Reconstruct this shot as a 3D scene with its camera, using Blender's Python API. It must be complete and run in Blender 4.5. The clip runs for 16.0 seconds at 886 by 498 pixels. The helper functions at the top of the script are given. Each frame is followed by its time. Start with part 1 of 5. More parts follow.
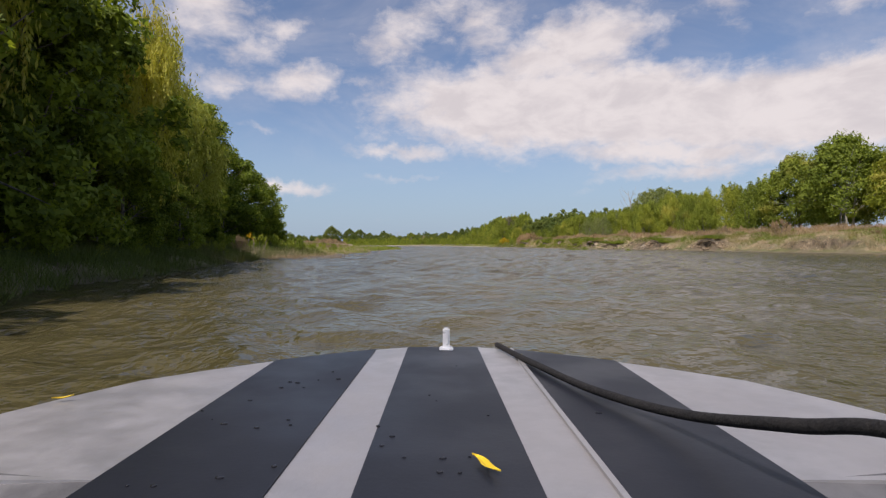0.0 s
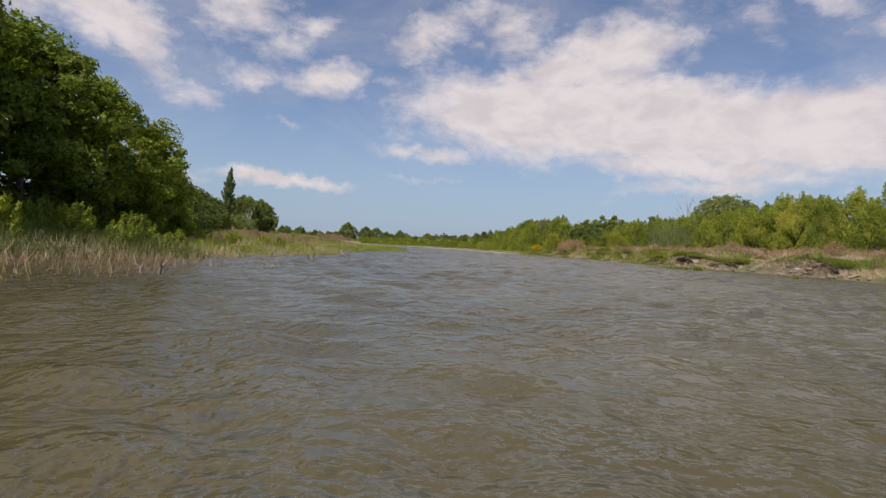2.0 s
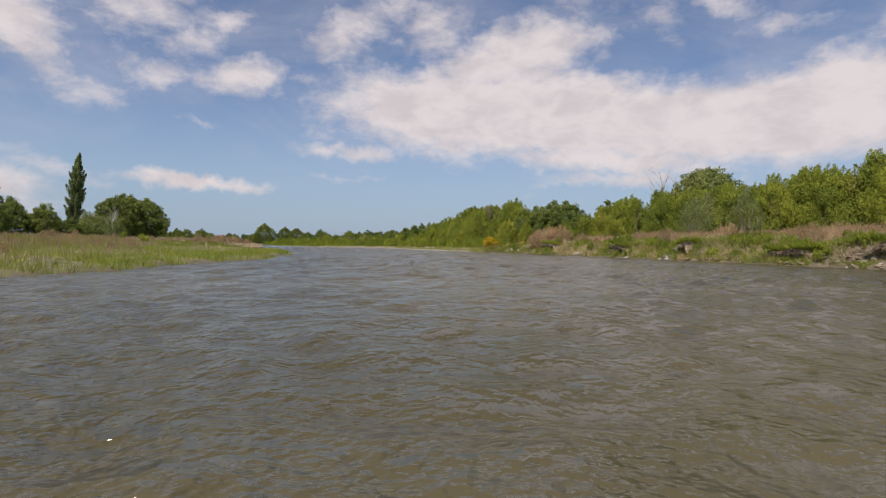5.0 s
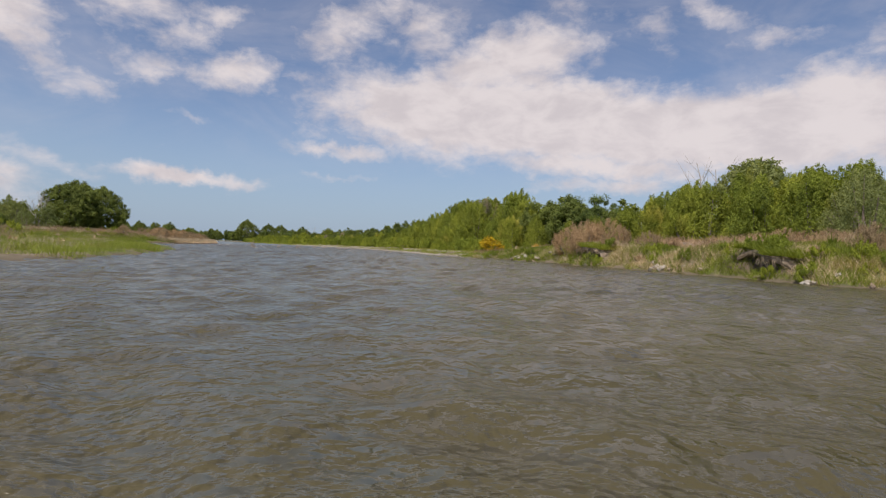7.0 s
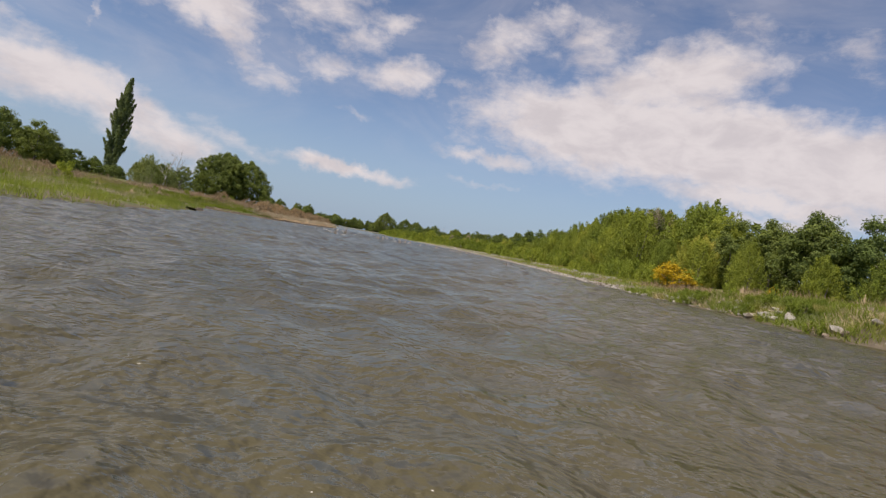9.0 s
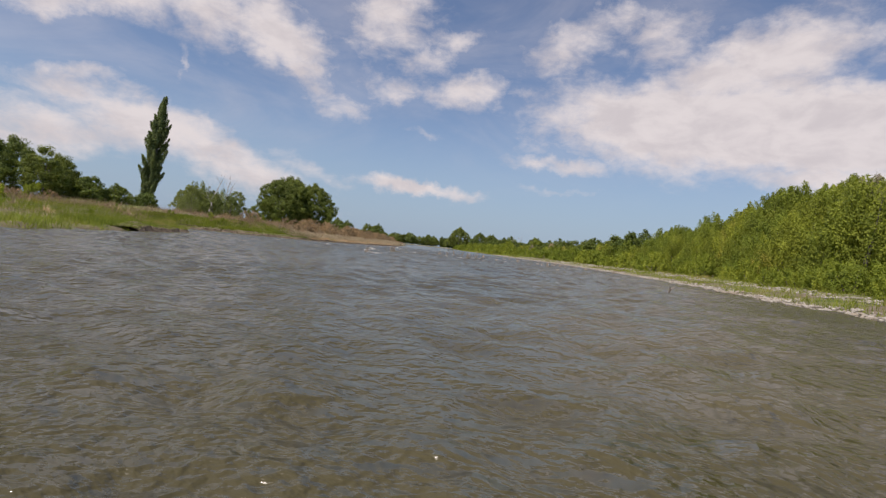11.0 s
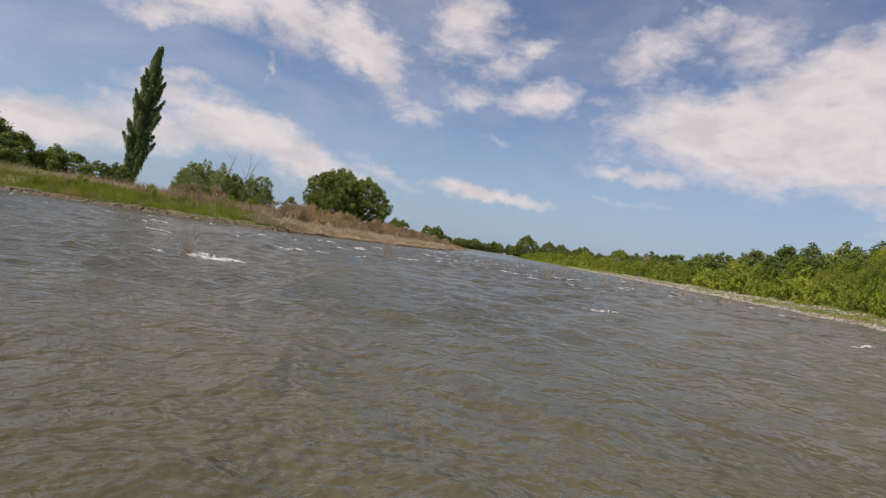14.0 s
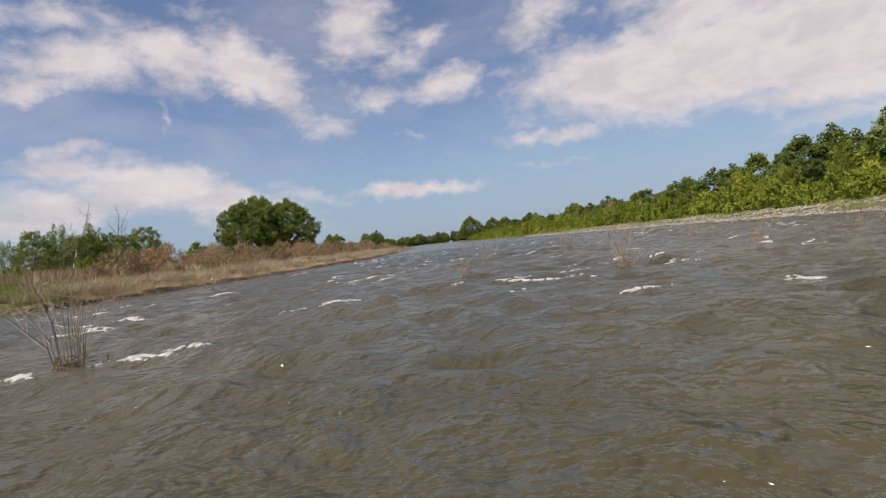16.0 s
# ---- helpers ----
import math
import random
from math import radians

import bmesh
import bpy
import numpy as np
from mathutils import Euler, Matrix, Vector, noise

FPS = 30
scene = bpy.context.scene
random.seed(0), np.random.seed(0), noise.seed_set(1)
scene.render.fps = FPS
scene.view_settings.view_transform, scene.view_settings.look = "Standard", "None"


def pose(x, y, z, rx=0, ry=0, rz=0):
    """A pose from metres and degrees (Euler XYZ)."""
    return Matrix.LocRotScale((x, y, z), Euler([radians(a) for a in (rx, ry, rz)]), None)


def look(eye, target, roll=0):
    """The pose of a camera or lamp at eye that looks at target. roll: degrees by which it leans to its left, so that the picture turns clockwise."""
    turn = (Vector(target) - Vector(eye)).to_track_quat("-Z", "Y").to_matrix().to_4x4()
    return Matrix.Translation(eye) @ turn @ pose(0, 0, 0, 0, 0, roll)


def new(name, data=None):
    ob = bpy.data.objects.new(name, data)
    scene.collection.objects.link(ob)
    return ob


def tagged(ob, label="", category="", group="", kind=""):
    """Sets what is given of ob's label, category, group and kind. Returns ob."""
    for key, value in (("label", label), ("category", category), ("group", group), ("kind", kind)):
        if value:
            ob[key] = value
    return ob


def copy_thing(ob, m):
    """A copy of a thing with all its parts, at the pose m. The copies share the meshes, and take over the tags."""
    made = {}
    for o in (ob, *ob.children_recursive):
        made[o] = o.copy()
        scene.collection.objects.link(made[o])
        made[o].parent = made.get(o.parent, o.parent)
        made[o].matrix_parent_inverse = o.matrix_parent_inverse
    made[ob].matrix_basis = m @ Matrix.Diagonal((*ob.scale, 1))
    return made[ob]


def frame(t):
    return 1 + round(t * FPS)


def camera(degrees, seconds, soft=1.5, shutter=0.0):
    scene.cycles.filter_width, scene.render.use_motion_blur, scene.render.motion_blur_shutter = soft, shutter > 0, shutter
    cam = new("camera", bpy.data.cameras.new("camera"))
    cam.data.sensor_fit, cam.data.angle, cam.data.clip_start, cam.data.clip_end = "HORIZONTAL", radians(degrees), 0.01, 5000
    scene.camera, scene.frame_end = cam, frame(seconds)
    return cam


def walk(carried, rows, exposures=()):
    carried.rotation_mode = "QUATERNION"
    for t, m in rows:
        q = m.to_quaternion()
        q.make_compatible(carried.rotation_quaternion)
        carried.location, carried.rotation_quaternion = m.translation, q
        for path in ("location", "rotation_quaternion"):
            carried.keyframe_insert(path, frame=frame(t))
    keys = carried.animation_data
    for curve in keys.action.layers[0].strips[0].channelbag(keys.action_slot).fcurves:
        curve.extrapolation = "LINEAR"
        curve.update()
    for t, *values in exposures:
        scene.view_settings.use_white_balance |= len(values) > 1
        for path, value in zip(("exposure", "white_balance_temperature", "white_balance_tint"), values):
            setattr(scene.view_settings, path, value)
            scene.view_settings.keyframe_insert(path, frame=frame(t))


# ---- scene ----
cam = camera(79.36, 16.0, 1.3)
PATH = [
    (0.0, pose(0.0, 0.0, 0.992, 89.449, 0.393, 0.398)),
    (0.5, pose(-0.136, 7.036, 0.993, 89.697, -3.481, 1.838)),
    (1.0, pose(-0.347, 14.029, 0.989, 89.92, -3.766, 1.863)),
    (1.5, pose(-0.509, 20.956, 0.979, 89.794, -3.211, 2.004)),
    (2.0, pose(-0.59, 27.585, 0.972, 89.725, -2.913, 2.336)),
    (2.5, pose(-0.7, 34.069, 0.971, 89.751, 0.136, -0.085)),
    (3.0, pose(-0.877, 40.464, 0.988, 89.743, 2.158, -1.306)),
    (3.5, pose(-1.092, 46.512, 0.98, 89.765, 0.92, -1.472)),
    (4.0, pose(-1.572, 52.092, 0.973, 89.629, 2.221, -4.49)),
    (6.5, pose(2.6, 83.392, 0.971, 89.776, -3.642, -5.351)),
    (7.0, pose(3.11, 89.564, 0.975, 89.881, -1.909, -6.439)),
    (7.5, pose(3.623, 95.719, 0.979, 89.988, -0.774, -6.628)),
    (8.0, pose(4.097, 101.87, 0.975, 89.858, -5.95, -2.328)),
    (8.5, pose(4.48, 107.868, 0.98, 89.441, -9.746, 3.187)),
    (9.0, pose(4.753, 113.913, 0.964, 89.477, -9.905, 7.868)),
    (9.5, pose(4.689, 119.617, 0.977, 89.482, -9.821, 12.158)),
    (9.7, pose(4.562, 121.765, 0.973, 89.524, -9.832, 13.725)),
    (11.8, pose(-1.764, 144.13, 0.976, 90.435, -0.264, 16.623)),
    (12.0, pose(-2.189, 146.058, 0.97, 89.885, 4.828, 13.196)),
    (12.5, pose(-3.265, 150.759, 0.976, 89.081, 9.699, 5.867)),
    (13.0, pose(-4.486, 155.801, 0.973, 90.37, 0.693, 13.15)),
    (13.5, pose(-5.802, 161.073, 0.98, 90.107, -5.763, 16.812)),
    (14.0, pose(-7.198, 166.183, 0.981, 89.602, -8.653, 23.256)),
    (14.5, pose(-8.672, 170.898, 0.99, 89.28, -9.413, 32.092)),
    (15.0, pose(-10.446, 175.603, 0.975, 89.544, -6.048, 29.902)),
    (15.5, pose(-12.294, 180.261, 0.967, 89.81, 3.731, 20.782)),
    (16.0, pose(-13.834, 184.966, 0.979, 89.358, 6.677, 17.448)),
]
walk(cam, PATH, [(0.0, 0.13, 6760, 18.0), (1.5, 0.07, 6760, 18.0), (3.0, 0.02, 6760, 18.0), (16.0, 0.02, 6760, 18.0)])

# ---- sky, sun, exposure ----
SUN_AZ, SUN_EL = 150.0, 58.0          # degrees left of +y, degrees up
sun_dir = Vector((-math.sin(radians(SUN_AZ)) * math.cos(radians(SUN_EL)),
                  math.cos(radians(SUN_AZ)) * math.cos(radians(SUN_EL)),
                  math.sin(radians(SUN_EL))))
sun_data = bpy.data.lights.new("sun", "SUN")
sun_data.energy, sun_data.angle, sun_data.color = 4.2, radians(0.6), (1.0, 0.95, 0.87)
sun = new("sun", sun_data)
sun.matrix_world = look(sun_dir * 300, (0, 0, 0))


class Nodes:
    """Short hand for building a node tree."""

    def __init__(self, tree):
        self.t = tree
        tree.nodes.clear()

    def add(self, kind, inputs=()):
        n = self.t.nodes.new(kind)
        self.fill(n, inputs)
        return n

    def fill(self, n, inputs):
        for k, v in dict(inputs).items():
            self.put(n.inputs[k], v)

    def put(self, socket, v):
        if isinstance(v, bpy.types.NodeSocket):
            self.t.links.new(v, socket)
        else:
            socket.default_value = v

    def math(self, op, a, b=0.0):
        n = self.t.nodes.new("ShaderNodeMath")
        n.operation = op
        self.fill(n, {0: a, 1: b})
        return n.outputs[0]

    def vec(self, op, a, b=(0, 0, 0)):
        n = self.t.nodes.new("ShaderNodeVectorMath")
        n.operation = op
        self.fill(n, {0: a, 1: b})
        return n.outputs["Value"] if op == "LENGTH" else n.outputs[0]

    def noise(self, vec, scale, detail=4.0, rough=0.55, distort=0.0):
        n = self.add("ShaderNodeTexNoise", {"Vector": vec, "Scale": scale, "Detail": detail, "Roughness": rough, "Distortion": distort})
        return n.outputs["Fac"]

    def ramp(self, v, lo, hi, a=0.0, b=1.0):
        n = self.t.nodes.new("ShaderNodeMapRange")
        n.interpolation_type = "SMOOTHSTEP"
        self.fill(n, {0: v, 1: lo, 2: hi, 3: a, 4: b})
        return n.outputs[0]

    def mapping(self, v, location=(0, 0, 0), turn=0.0, scale=(1, 1, 1), kind="POINT"):
        n = self.t.nodes.new("ShaderNodeMapping")
        n.vector_type = kind
        self.fill(n, {"Vector": v, "Rotation": (0, 0, turn), "Scale": scale})
        if kind != "NORMAL":
            self.fill(n, {"Location": location})
        return n.outputs[0]

    def mix(self, f, a, b, blend="MIX"):
        n = self.t.nodes.new("ShaderNodeMix")
        n.data_type, n.blend_type = "RGBA", blend
        self.put(n.inputs[0], f)
        self.put(n.inputs[6], a if isinstance(a, bpy.types.NodeSocket) else (*a, 1))
        self.put(n.inputs[7], b if isinstance(b, bpy.types.NodeSocket) else (*b, 1))
        return n.outputs[2]


# cloud masses: degrees left of +y, degrees up, half width, half height, lean, weight
# the broad cloud bank
BANK = (
    (-6.8, 14.0, 11.9, 3.6, 4, 1.35), (-19.3, 13.3, 16.0, 3.5, 9, 1.5), (-35.1, 11.7, 12.2, 3.2, 4, 1.5), (-44.4, 12.3, 6.0, 3.5, 9, 1.4),
    (-12.2, 18.7, 8.5, 3.3, -16, 1.05), (-4.9, 21.9, 5.2, 3.3, -32, 0.6), (2.8, 13.7, 4.8, 1.9, -12, 0.7), (4.5, 9.8, 4.7, 0.8, 1, 0.75),
    (-22.8, 8.9, 12.0, 1.3, 6, 1.0), (-23.9, 6.9, 6.9, 0.9, 2, 0.72), (3.9, 7.1, 4.1, 0.4, -3, 0.42), (-40.5, 8.2, 7.6, 1.0, 5, 0.6),
    (-20.4, 21.5, 5.0, 2.2, 49, 0.5),
)
# broken cloud above it
HIGH = (
    (5.3, 21.4, 5.1, 2.2, -16, 0.72), (-0.0, 23.8, 3.6, 1.5, -2, 0.6), (-38.6, 19.2, 3.5, 1.0, 0, 0.55), (-32.1, 22.7, 3.6, 1.2, 28, 0.55),
    (-45.8, 17.8, 2.5, 1.9, 42, 0.5), (-27.5, 21.9, 1.9, 3.3, -32, 0.42), (15.2, 16.4, 3.8, 1.6, -6, 0.85), (8.6, 16.5, 2.5, 0.9, 7, 0.5),
    (19.5, 19.0, 2.4, 1.4, -9, 0.78), (23.3, 15.8, 2.8, 1.2, -8, 0.62), (16.8, 21.2, 3.1, 1.0, -4, 0.62), (27.4, 13.2, 2.3, 1.6, 31, 0.62),
)
# the torn streak
LEFT = (
    (35.8, 19.3, 5.8, 2.8, 27, 0.95), (41.5, 19.7, 4.6, 2.6, 9, 1.0), (49.4, 19.3, 5.9, 2.1, -3, 0.95), (54.2, 16.7, 3.4, 1.2, -12, 0.85),
    (32.8, 16.8, 4.3, 1.7, 37, 0.85), (52.8, 22.5, 5.6, 1.4, -6, 0.7), (24.6, 22.5, 4.5, 3.1, 4, 0.85), (20.3, 18.2, 2.7, 1.4, 4, 0.6),
    (24.2, 16.4, 4.2, 1.1, 5, 0.5), (28.7, 13.5, 3.2, 1.7, 24, 0.55), (43.6, 14.4, 0.5, 1.6, 11, 0.5), (50.7, 11.8, 2.3, 0.9, -15, 0.62),
    (39.7, 24.1, 3.2, 1.2, -2, 0.5),
)
# low cumulus and a lens cloud
LOW = (
    (46.2, 8.5, 7.4, 2.5, 9, 0.98), (39.0, 6.4, 8.2, 2.1, 16, 0.85), (53.3, 6.9, 6.0, 2.0, 4, 0.8), (31.3, 6.6, 4.0, 1.3, 20, 0.5),
    (19.7, 6.2, 5.3, 0.75, 2, 1.05), (14.5, 6.1, 2.4, 0.4, 2, 0.5), (18.8, 11.6, 2.5, 0.4, 7, 0.42), (41.7, 9.4, 3.6, 0.8, 10, 0.6),
    (70.2, 8.7, 6.0, 1.2, -6, 0.9), (71.4, 12.4, 3.4, 1.6, -8, 0.8), (62.6, 5.2, 9.9, 2.1, -8, 0.85), (53.3, 11.3, 1.0, 0.9, -17, 0.5),
)
# out of the camera's sight
BEHIND = ((95, 14, 16, 8, 0, 0.7), (-80, 15, 20, 8, 0, 0.7), (60, 26, 12, 3, 0, 0.6), (-45, 27, 14, 3, 0, 0.5))
world = bpy.data.worlds.new("sky")
scene.world = world
world.use_nodes = True
w = Nodes(world.node_tree)
sky = w.add("ShaderNodeTexSky")
sky.sky_type, sky.sun_disc = "NISHITA", False
sky.sun_elevation, sky.sun_rotation = radians(SUN_EL), radians(-SUN_AZ)
sky.air_density, sky.dust_density, sky.ozone_density = 1.0, 0.6, 1.4
ray_dir = w.add("ShaderNodeTexCoord").outputs["Generated"]
sep = w.add("ShaderNodeSeparateXYZ", {0: ray_dir})
az = w.math("MULTIPLY", w.math("ARCTAN2", w.math("MULTIPLY", sep.outputs[0], -1.0), sep.outputs[1]), 57.2958)
el = w.math("MULTIPLY", w.math("ARCSINE", sep.outputs[2]), 57.2958)
ae = w.add("ShaderNodeCombineXYZ", {0: az, 1: el}).outputs[0]
wob = w.add("ShaderNodeTexNoise", {"Vector": ae, "Scale": 0.32, "Detail": 6.0, "Roughness": 0.62})
warp = w.vec("MULTIPLY", w.vec("SUBTRACT", wob.outputs["Color"], (0.5, 0.5, 0.5)), (5.0, 3.2, 0.0))
aew = w.vec("ADD", ae, warp)
total = 0.0
for a0, e0, ra, re, lean, weight in (*BANK, *HIGH, *LEFT, *LOW, *BEHIND):
    r = w.vec("LENGTH", w.mapping(aew, (a0, e0, 0), radians(lean), (ra, re, 1), "TEXTURE"))
    total = w.math("MAXIMUM", total, w.ramp(r, 0.0, 2.0, weight, 0.0))
stretch = w.mapping(ae, scale=(0.105, 0.2, 1.0))
fluff = w.noise(stretch, 1.5, 9.0, 0.58, 0.25)
fine = w.noise(stretch, 4.2, 7.0, 0.66, 0.5)
high = w.ramp(el, 26.0, 36.0, 0.0, 0.3)
dens = w.math("ADD", w.math("MAXIMUM", total, high), w.math("MULTIPLY", w.math("SUBTRACT", fluff, 0.5), 1.15))
dens = w.math("ADD", dens, w.math("MULTIPLY", w.math("SUBTRACT", fine, 0.5), 0.62))
veil = w.ramp(w.noise(w.mapping(ae, turn=0.15, scale=(0.06, 0.13, 1.0)), 1.0, 6.0, 0.6, 0.6), 0.36, 0.74, 0.0, 0.26)
cover = w.math("MAXIMUM", w.ramp(dens, 0.10, 0.98, 0.0, 0.95), w.math("MULTIPLY", veil, w.ramp(el, 4.0, 14.0)))
shade = w.ramp(w.noise(stretch, 1.9, 6.0, 0.58, 0.3), 0.32, 0.62)
white = w.mix(shade, (0.60, 0.582, 0.592), (0.72, 0.70, 0.695))
blue = w.mix(1.0, sky.outputs[0], (0.091, 0.096, 0.103), "MULTIPLY")
low = w.ramp(el, -1.0, 15.0, 0.8, 0.0)
blue = w.mix(low, blue, (0.258, 0.390, 0.550))
final = w.mix(cover, blue, white)
bg = w.add("ShaderNodeBackground", {"Color": final, "Strength": 1.0})
w.t.links.new(bg.outputs[0], w.add("ShaderNodeOutputWorld").inputs[0])


# ---- materials ----
def material(name):
    m = bpy.data.materials.new(name)
    m.use_nodes = True
    n = Nodes(m.node_tree)
    out = n.add("ShaderNodeOutputMaterial")
    return m, n, out


def surface(name, c1, c2, scale=3.0, rough=0.8, bump=0.3, bump_scale=20.0, metallic=0.0, c3=None, spec=0.5, dist=0.02):
    """A matte or glossy surface: two colours mixed at one scale, a third at a coarser one, and fine relief."""
    m, n, out = material(name)
    pos = n.add("ShaderNodeTexCoord").outputs["Object"]
    col = n.mix(n.ramp(n.noise(pos, scale, 6, 0.6), 0.35, 0.65), c1, c2)
    if c3:
        col = n.mix(n.ramp(n.noise(pos, scale * 0.17, 4, 0.6), 0.48, 0.66), col, c3)
    b = n.add("ShaderNodeBump", {"Strength": bump, "Distance": dist, "Height": n.noise(pos, bump_scale, 5, 0.6)})
    p = n.add("ShaderNodeBsdfPrincipled", {"Base Color": col, "Metallic": metallic, "Specular IOR Level": spec, "Normal": b.outputs[0],
                                           "Roughness": n.ramp(n.noise(pos, scale * 2.3, 3), 0.3, 0.7, rough * 0.85, min(1, rough * 1.15))})
    n.t.links.new(p.outputs[0], out.inputs[0])
    return m


def leafy(name, dark, light, gold=None, trans=0.35, gold_amount=0.1):
    """Leaves or blades: every piece its own shade, light passing through."""
    m, n, out = material(name)
    rnd = n.add("ShaderNodeNewGeometry").outputs["Random Per Island"]
    obr = n.add("ShaderNodeObjectInfo").outputs["Random"]
    pos = n.add("ShaderNodeNewGeometry").outputs["Position"]
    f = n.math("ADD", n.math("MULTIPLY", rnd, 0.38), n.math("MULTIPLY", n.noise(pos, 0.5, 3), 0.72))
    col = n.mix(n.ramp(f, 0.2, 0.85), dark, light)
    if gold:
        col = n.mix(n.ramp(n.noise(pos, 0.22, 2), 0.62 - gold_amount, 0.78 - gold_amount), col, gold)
    col = n.mix(1.0, col, n.mix(obr, (0.78, 0.84, 0.8), (1.2, 1.14, 1.0)), "MULTIPLY")
    d = n.add("ShaderNodeBsdfPrincipled", {"Base Color": col, "Roughness": 0.6, "Specular IOR Level": 0.15})
    t = n.add("ShaderNodeBsdfTranslucent", {"Color": n.mix(1.0, col, (1.3, 1.25, 0.55) if trans > 0.22 else (1.0, 0.95, 0.85), "MULTIPLY")})
    s = n.add("ShaderNodeMixShader", {0: trans, 1: d.outputs[0], 2: t.outputs[0]})
    n.t.links.new(s.outputs[0], out.inputs[0])
    return m


M_BROAD = leafy("broadleaf", (0.060, 0.092, 0.027), (0.225, 0.275, 0.075))
M_GROVE = leafy("grove_leaf", (0.060, 0.094, 0.020), (0.30, 0.38, 0.062), trans=0.45)
M_PALE = leafy("pale_willow_leaf", (0.28, 0.30, 0.06), (0.56, 0.56, 0.15), (0.50, 0.43, 0.16), 0.5)
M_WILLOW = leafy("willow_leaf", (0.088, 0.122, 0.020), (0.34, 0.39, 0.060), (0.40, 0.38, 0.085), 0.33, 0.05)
M_OSIER = leafy("osier_leaf", (0.13, 0.18, 0.026), (0.32, 0.37, 0.056))
M_POPLAR = leafy("poplar_leaf", (0.11, 0.145, 0.06), (0.30, 0.34, 0.14))
M_GREY = leafy("grey_willow_leaf", (0.12, 0.155, 0.06), (0.27, 0.31, 0.12))
M_GORSE = leafy("gorse_bloom", (0.35, 0.22, 0.01), (0.75, 0.48, 0.02), trans=0.15)
M_GRASS = leafy("bank_grass", (0.12, 0.17, 0.03), (0.28, 0.33, 0.06), (0.36, 0.30, 0.13), 0.35, 0.08)
M_MARSH = leafy("marsh_grass", (0.16, 0.21, 0.035), (0.36, 0.41, 0.085), (0.38, 0.31, 0.14), 0.35, 0.05)
# grass colours darkened to carry the shade beneath the grove
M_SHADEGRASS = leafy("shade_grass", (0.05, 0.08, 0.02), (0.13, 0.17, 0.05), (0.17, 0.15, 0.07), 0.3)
M_DRY = leafy("dry_grass", (0.25, 0.165, 0.105), (0.48, 0.345, 0.235), (0.36, 0.29, 0.17), 0.15)
M_TAN = leafy("tan_grass", (0.44, 0.33, 0.22), (0.68, 0.55, 0.40), None, 0.15)
M_STEM = surface("tan_stem", (0.30, 0.23, 0.16), (0.46, 0.37, 0.27), 8, 0.9)
M_SCRUB = leafy("dead_scrub", (0.22, 0.15, 0.085), (0.48, 0.345, 0.21), None, 0.15)
M_SPRAY = leafy("bare_twig_spray", (0.24, 0.19, 0.12), (0.42, 0.35, 0.22), None, 0.2)
M_TWIG = surface("twig", (0.16, 0.12, 0.09), (0.30, 0.25, 0.20), 8, 0.9)
M_BARK = surface("bark", (0.10, 0.085, 0.07), (0.24, 0.21, 0.18), 5, 0.9, 0.6, 14)
M_PALEBARK = surface("pale_bark", (0.30, 0.28, 0.25), (0.50, 0.47, 0.43), 4, 0.85, 0.5, 12)
M_STONE = surface("river_stone", (0.26, 0.23, 0.185), (0.45, 0.415, 0.35), 2.5, 0.9, 0.6, 9, c3=(0.30, 0.25, 0.18))
M_SOIL = surface("dark_soil", (0.09, 0.068, 0.045), (0.25, 0.195, 0.135), 3.0, 0.95, 0.9, 12, dist=0.08)
M_CLAY = surface("eroded_clay", (0.20, 0.15, 0.10), (0.40, 0.32, 0.23), 3.0, 0.95, 0.9, 9, c3=(0.20, 0.15, 0.10), dist=0.1)


def ground_material():
    m, n, out = material("ground_soil")
    pos = n.add("ShaderNodeNewGeometry").outputs["Position"]
    z = n.add("ShaderNodeSeparateXYZ", {0: pos}).outputs[2]
    soil = n.mix(n.ramp(n.noise(pos, 1.4, 6), 0.35, 0.65), (0.13, 0.105, 0.07), (0.25, 0.205, 0.145))
    turf = n.mix(n.ramp(n.noise(pos, 0.6, 6), 0.35, 0.65), (0.07, 0.10, 0.025), (0.20, 0.19, 0.08))
    col = n.mix(n.ramp(n.noise(pos, 0.16, 5), 0.40, 0.58), soil, turf)
    steep = n.add("ShaderNodeSeparateXYZ", {0: n.add("ShaderNodeNewGeometry").outputs["Normal"]}).outputs[2]
    clay = n.mix(n.ramp(n.noise(pos, 2.2, 6), 0.35, 0.65), (0.055, 0.042, 0.028), (0.17, 0.135, 0.095))
    col = n.mix(n.ramp(steep, 0.78, 0.93), clay, col)
    mud = n.mix(n.noise(pos, 2.0, 4), (0.10, 0.085, 0.055), (0.17, 0.14, 0.095))
    col = n.mix(n.ramp(n.math("ADD", z, n.math("MULTIPLY", n.noise(pos, 1.0, 3), 0.15)), 0.08, 0.28), mud, col)
    b = n.add("ShaderNodeBump", {"Strength": 0.7, "Distance": 0.08, "Height": n.noise(pos, 5.0, 6, 0.65)})
    p = n.add("ShaderNodeBsdfPrincipled", {"Base Color": col, "Roughness": 0.95, "Specular IOR Level": 0.2, "Normal": b.outputs[0]})
    n.t.links.new(p.outputs[0], out.inputs[0])
    return m


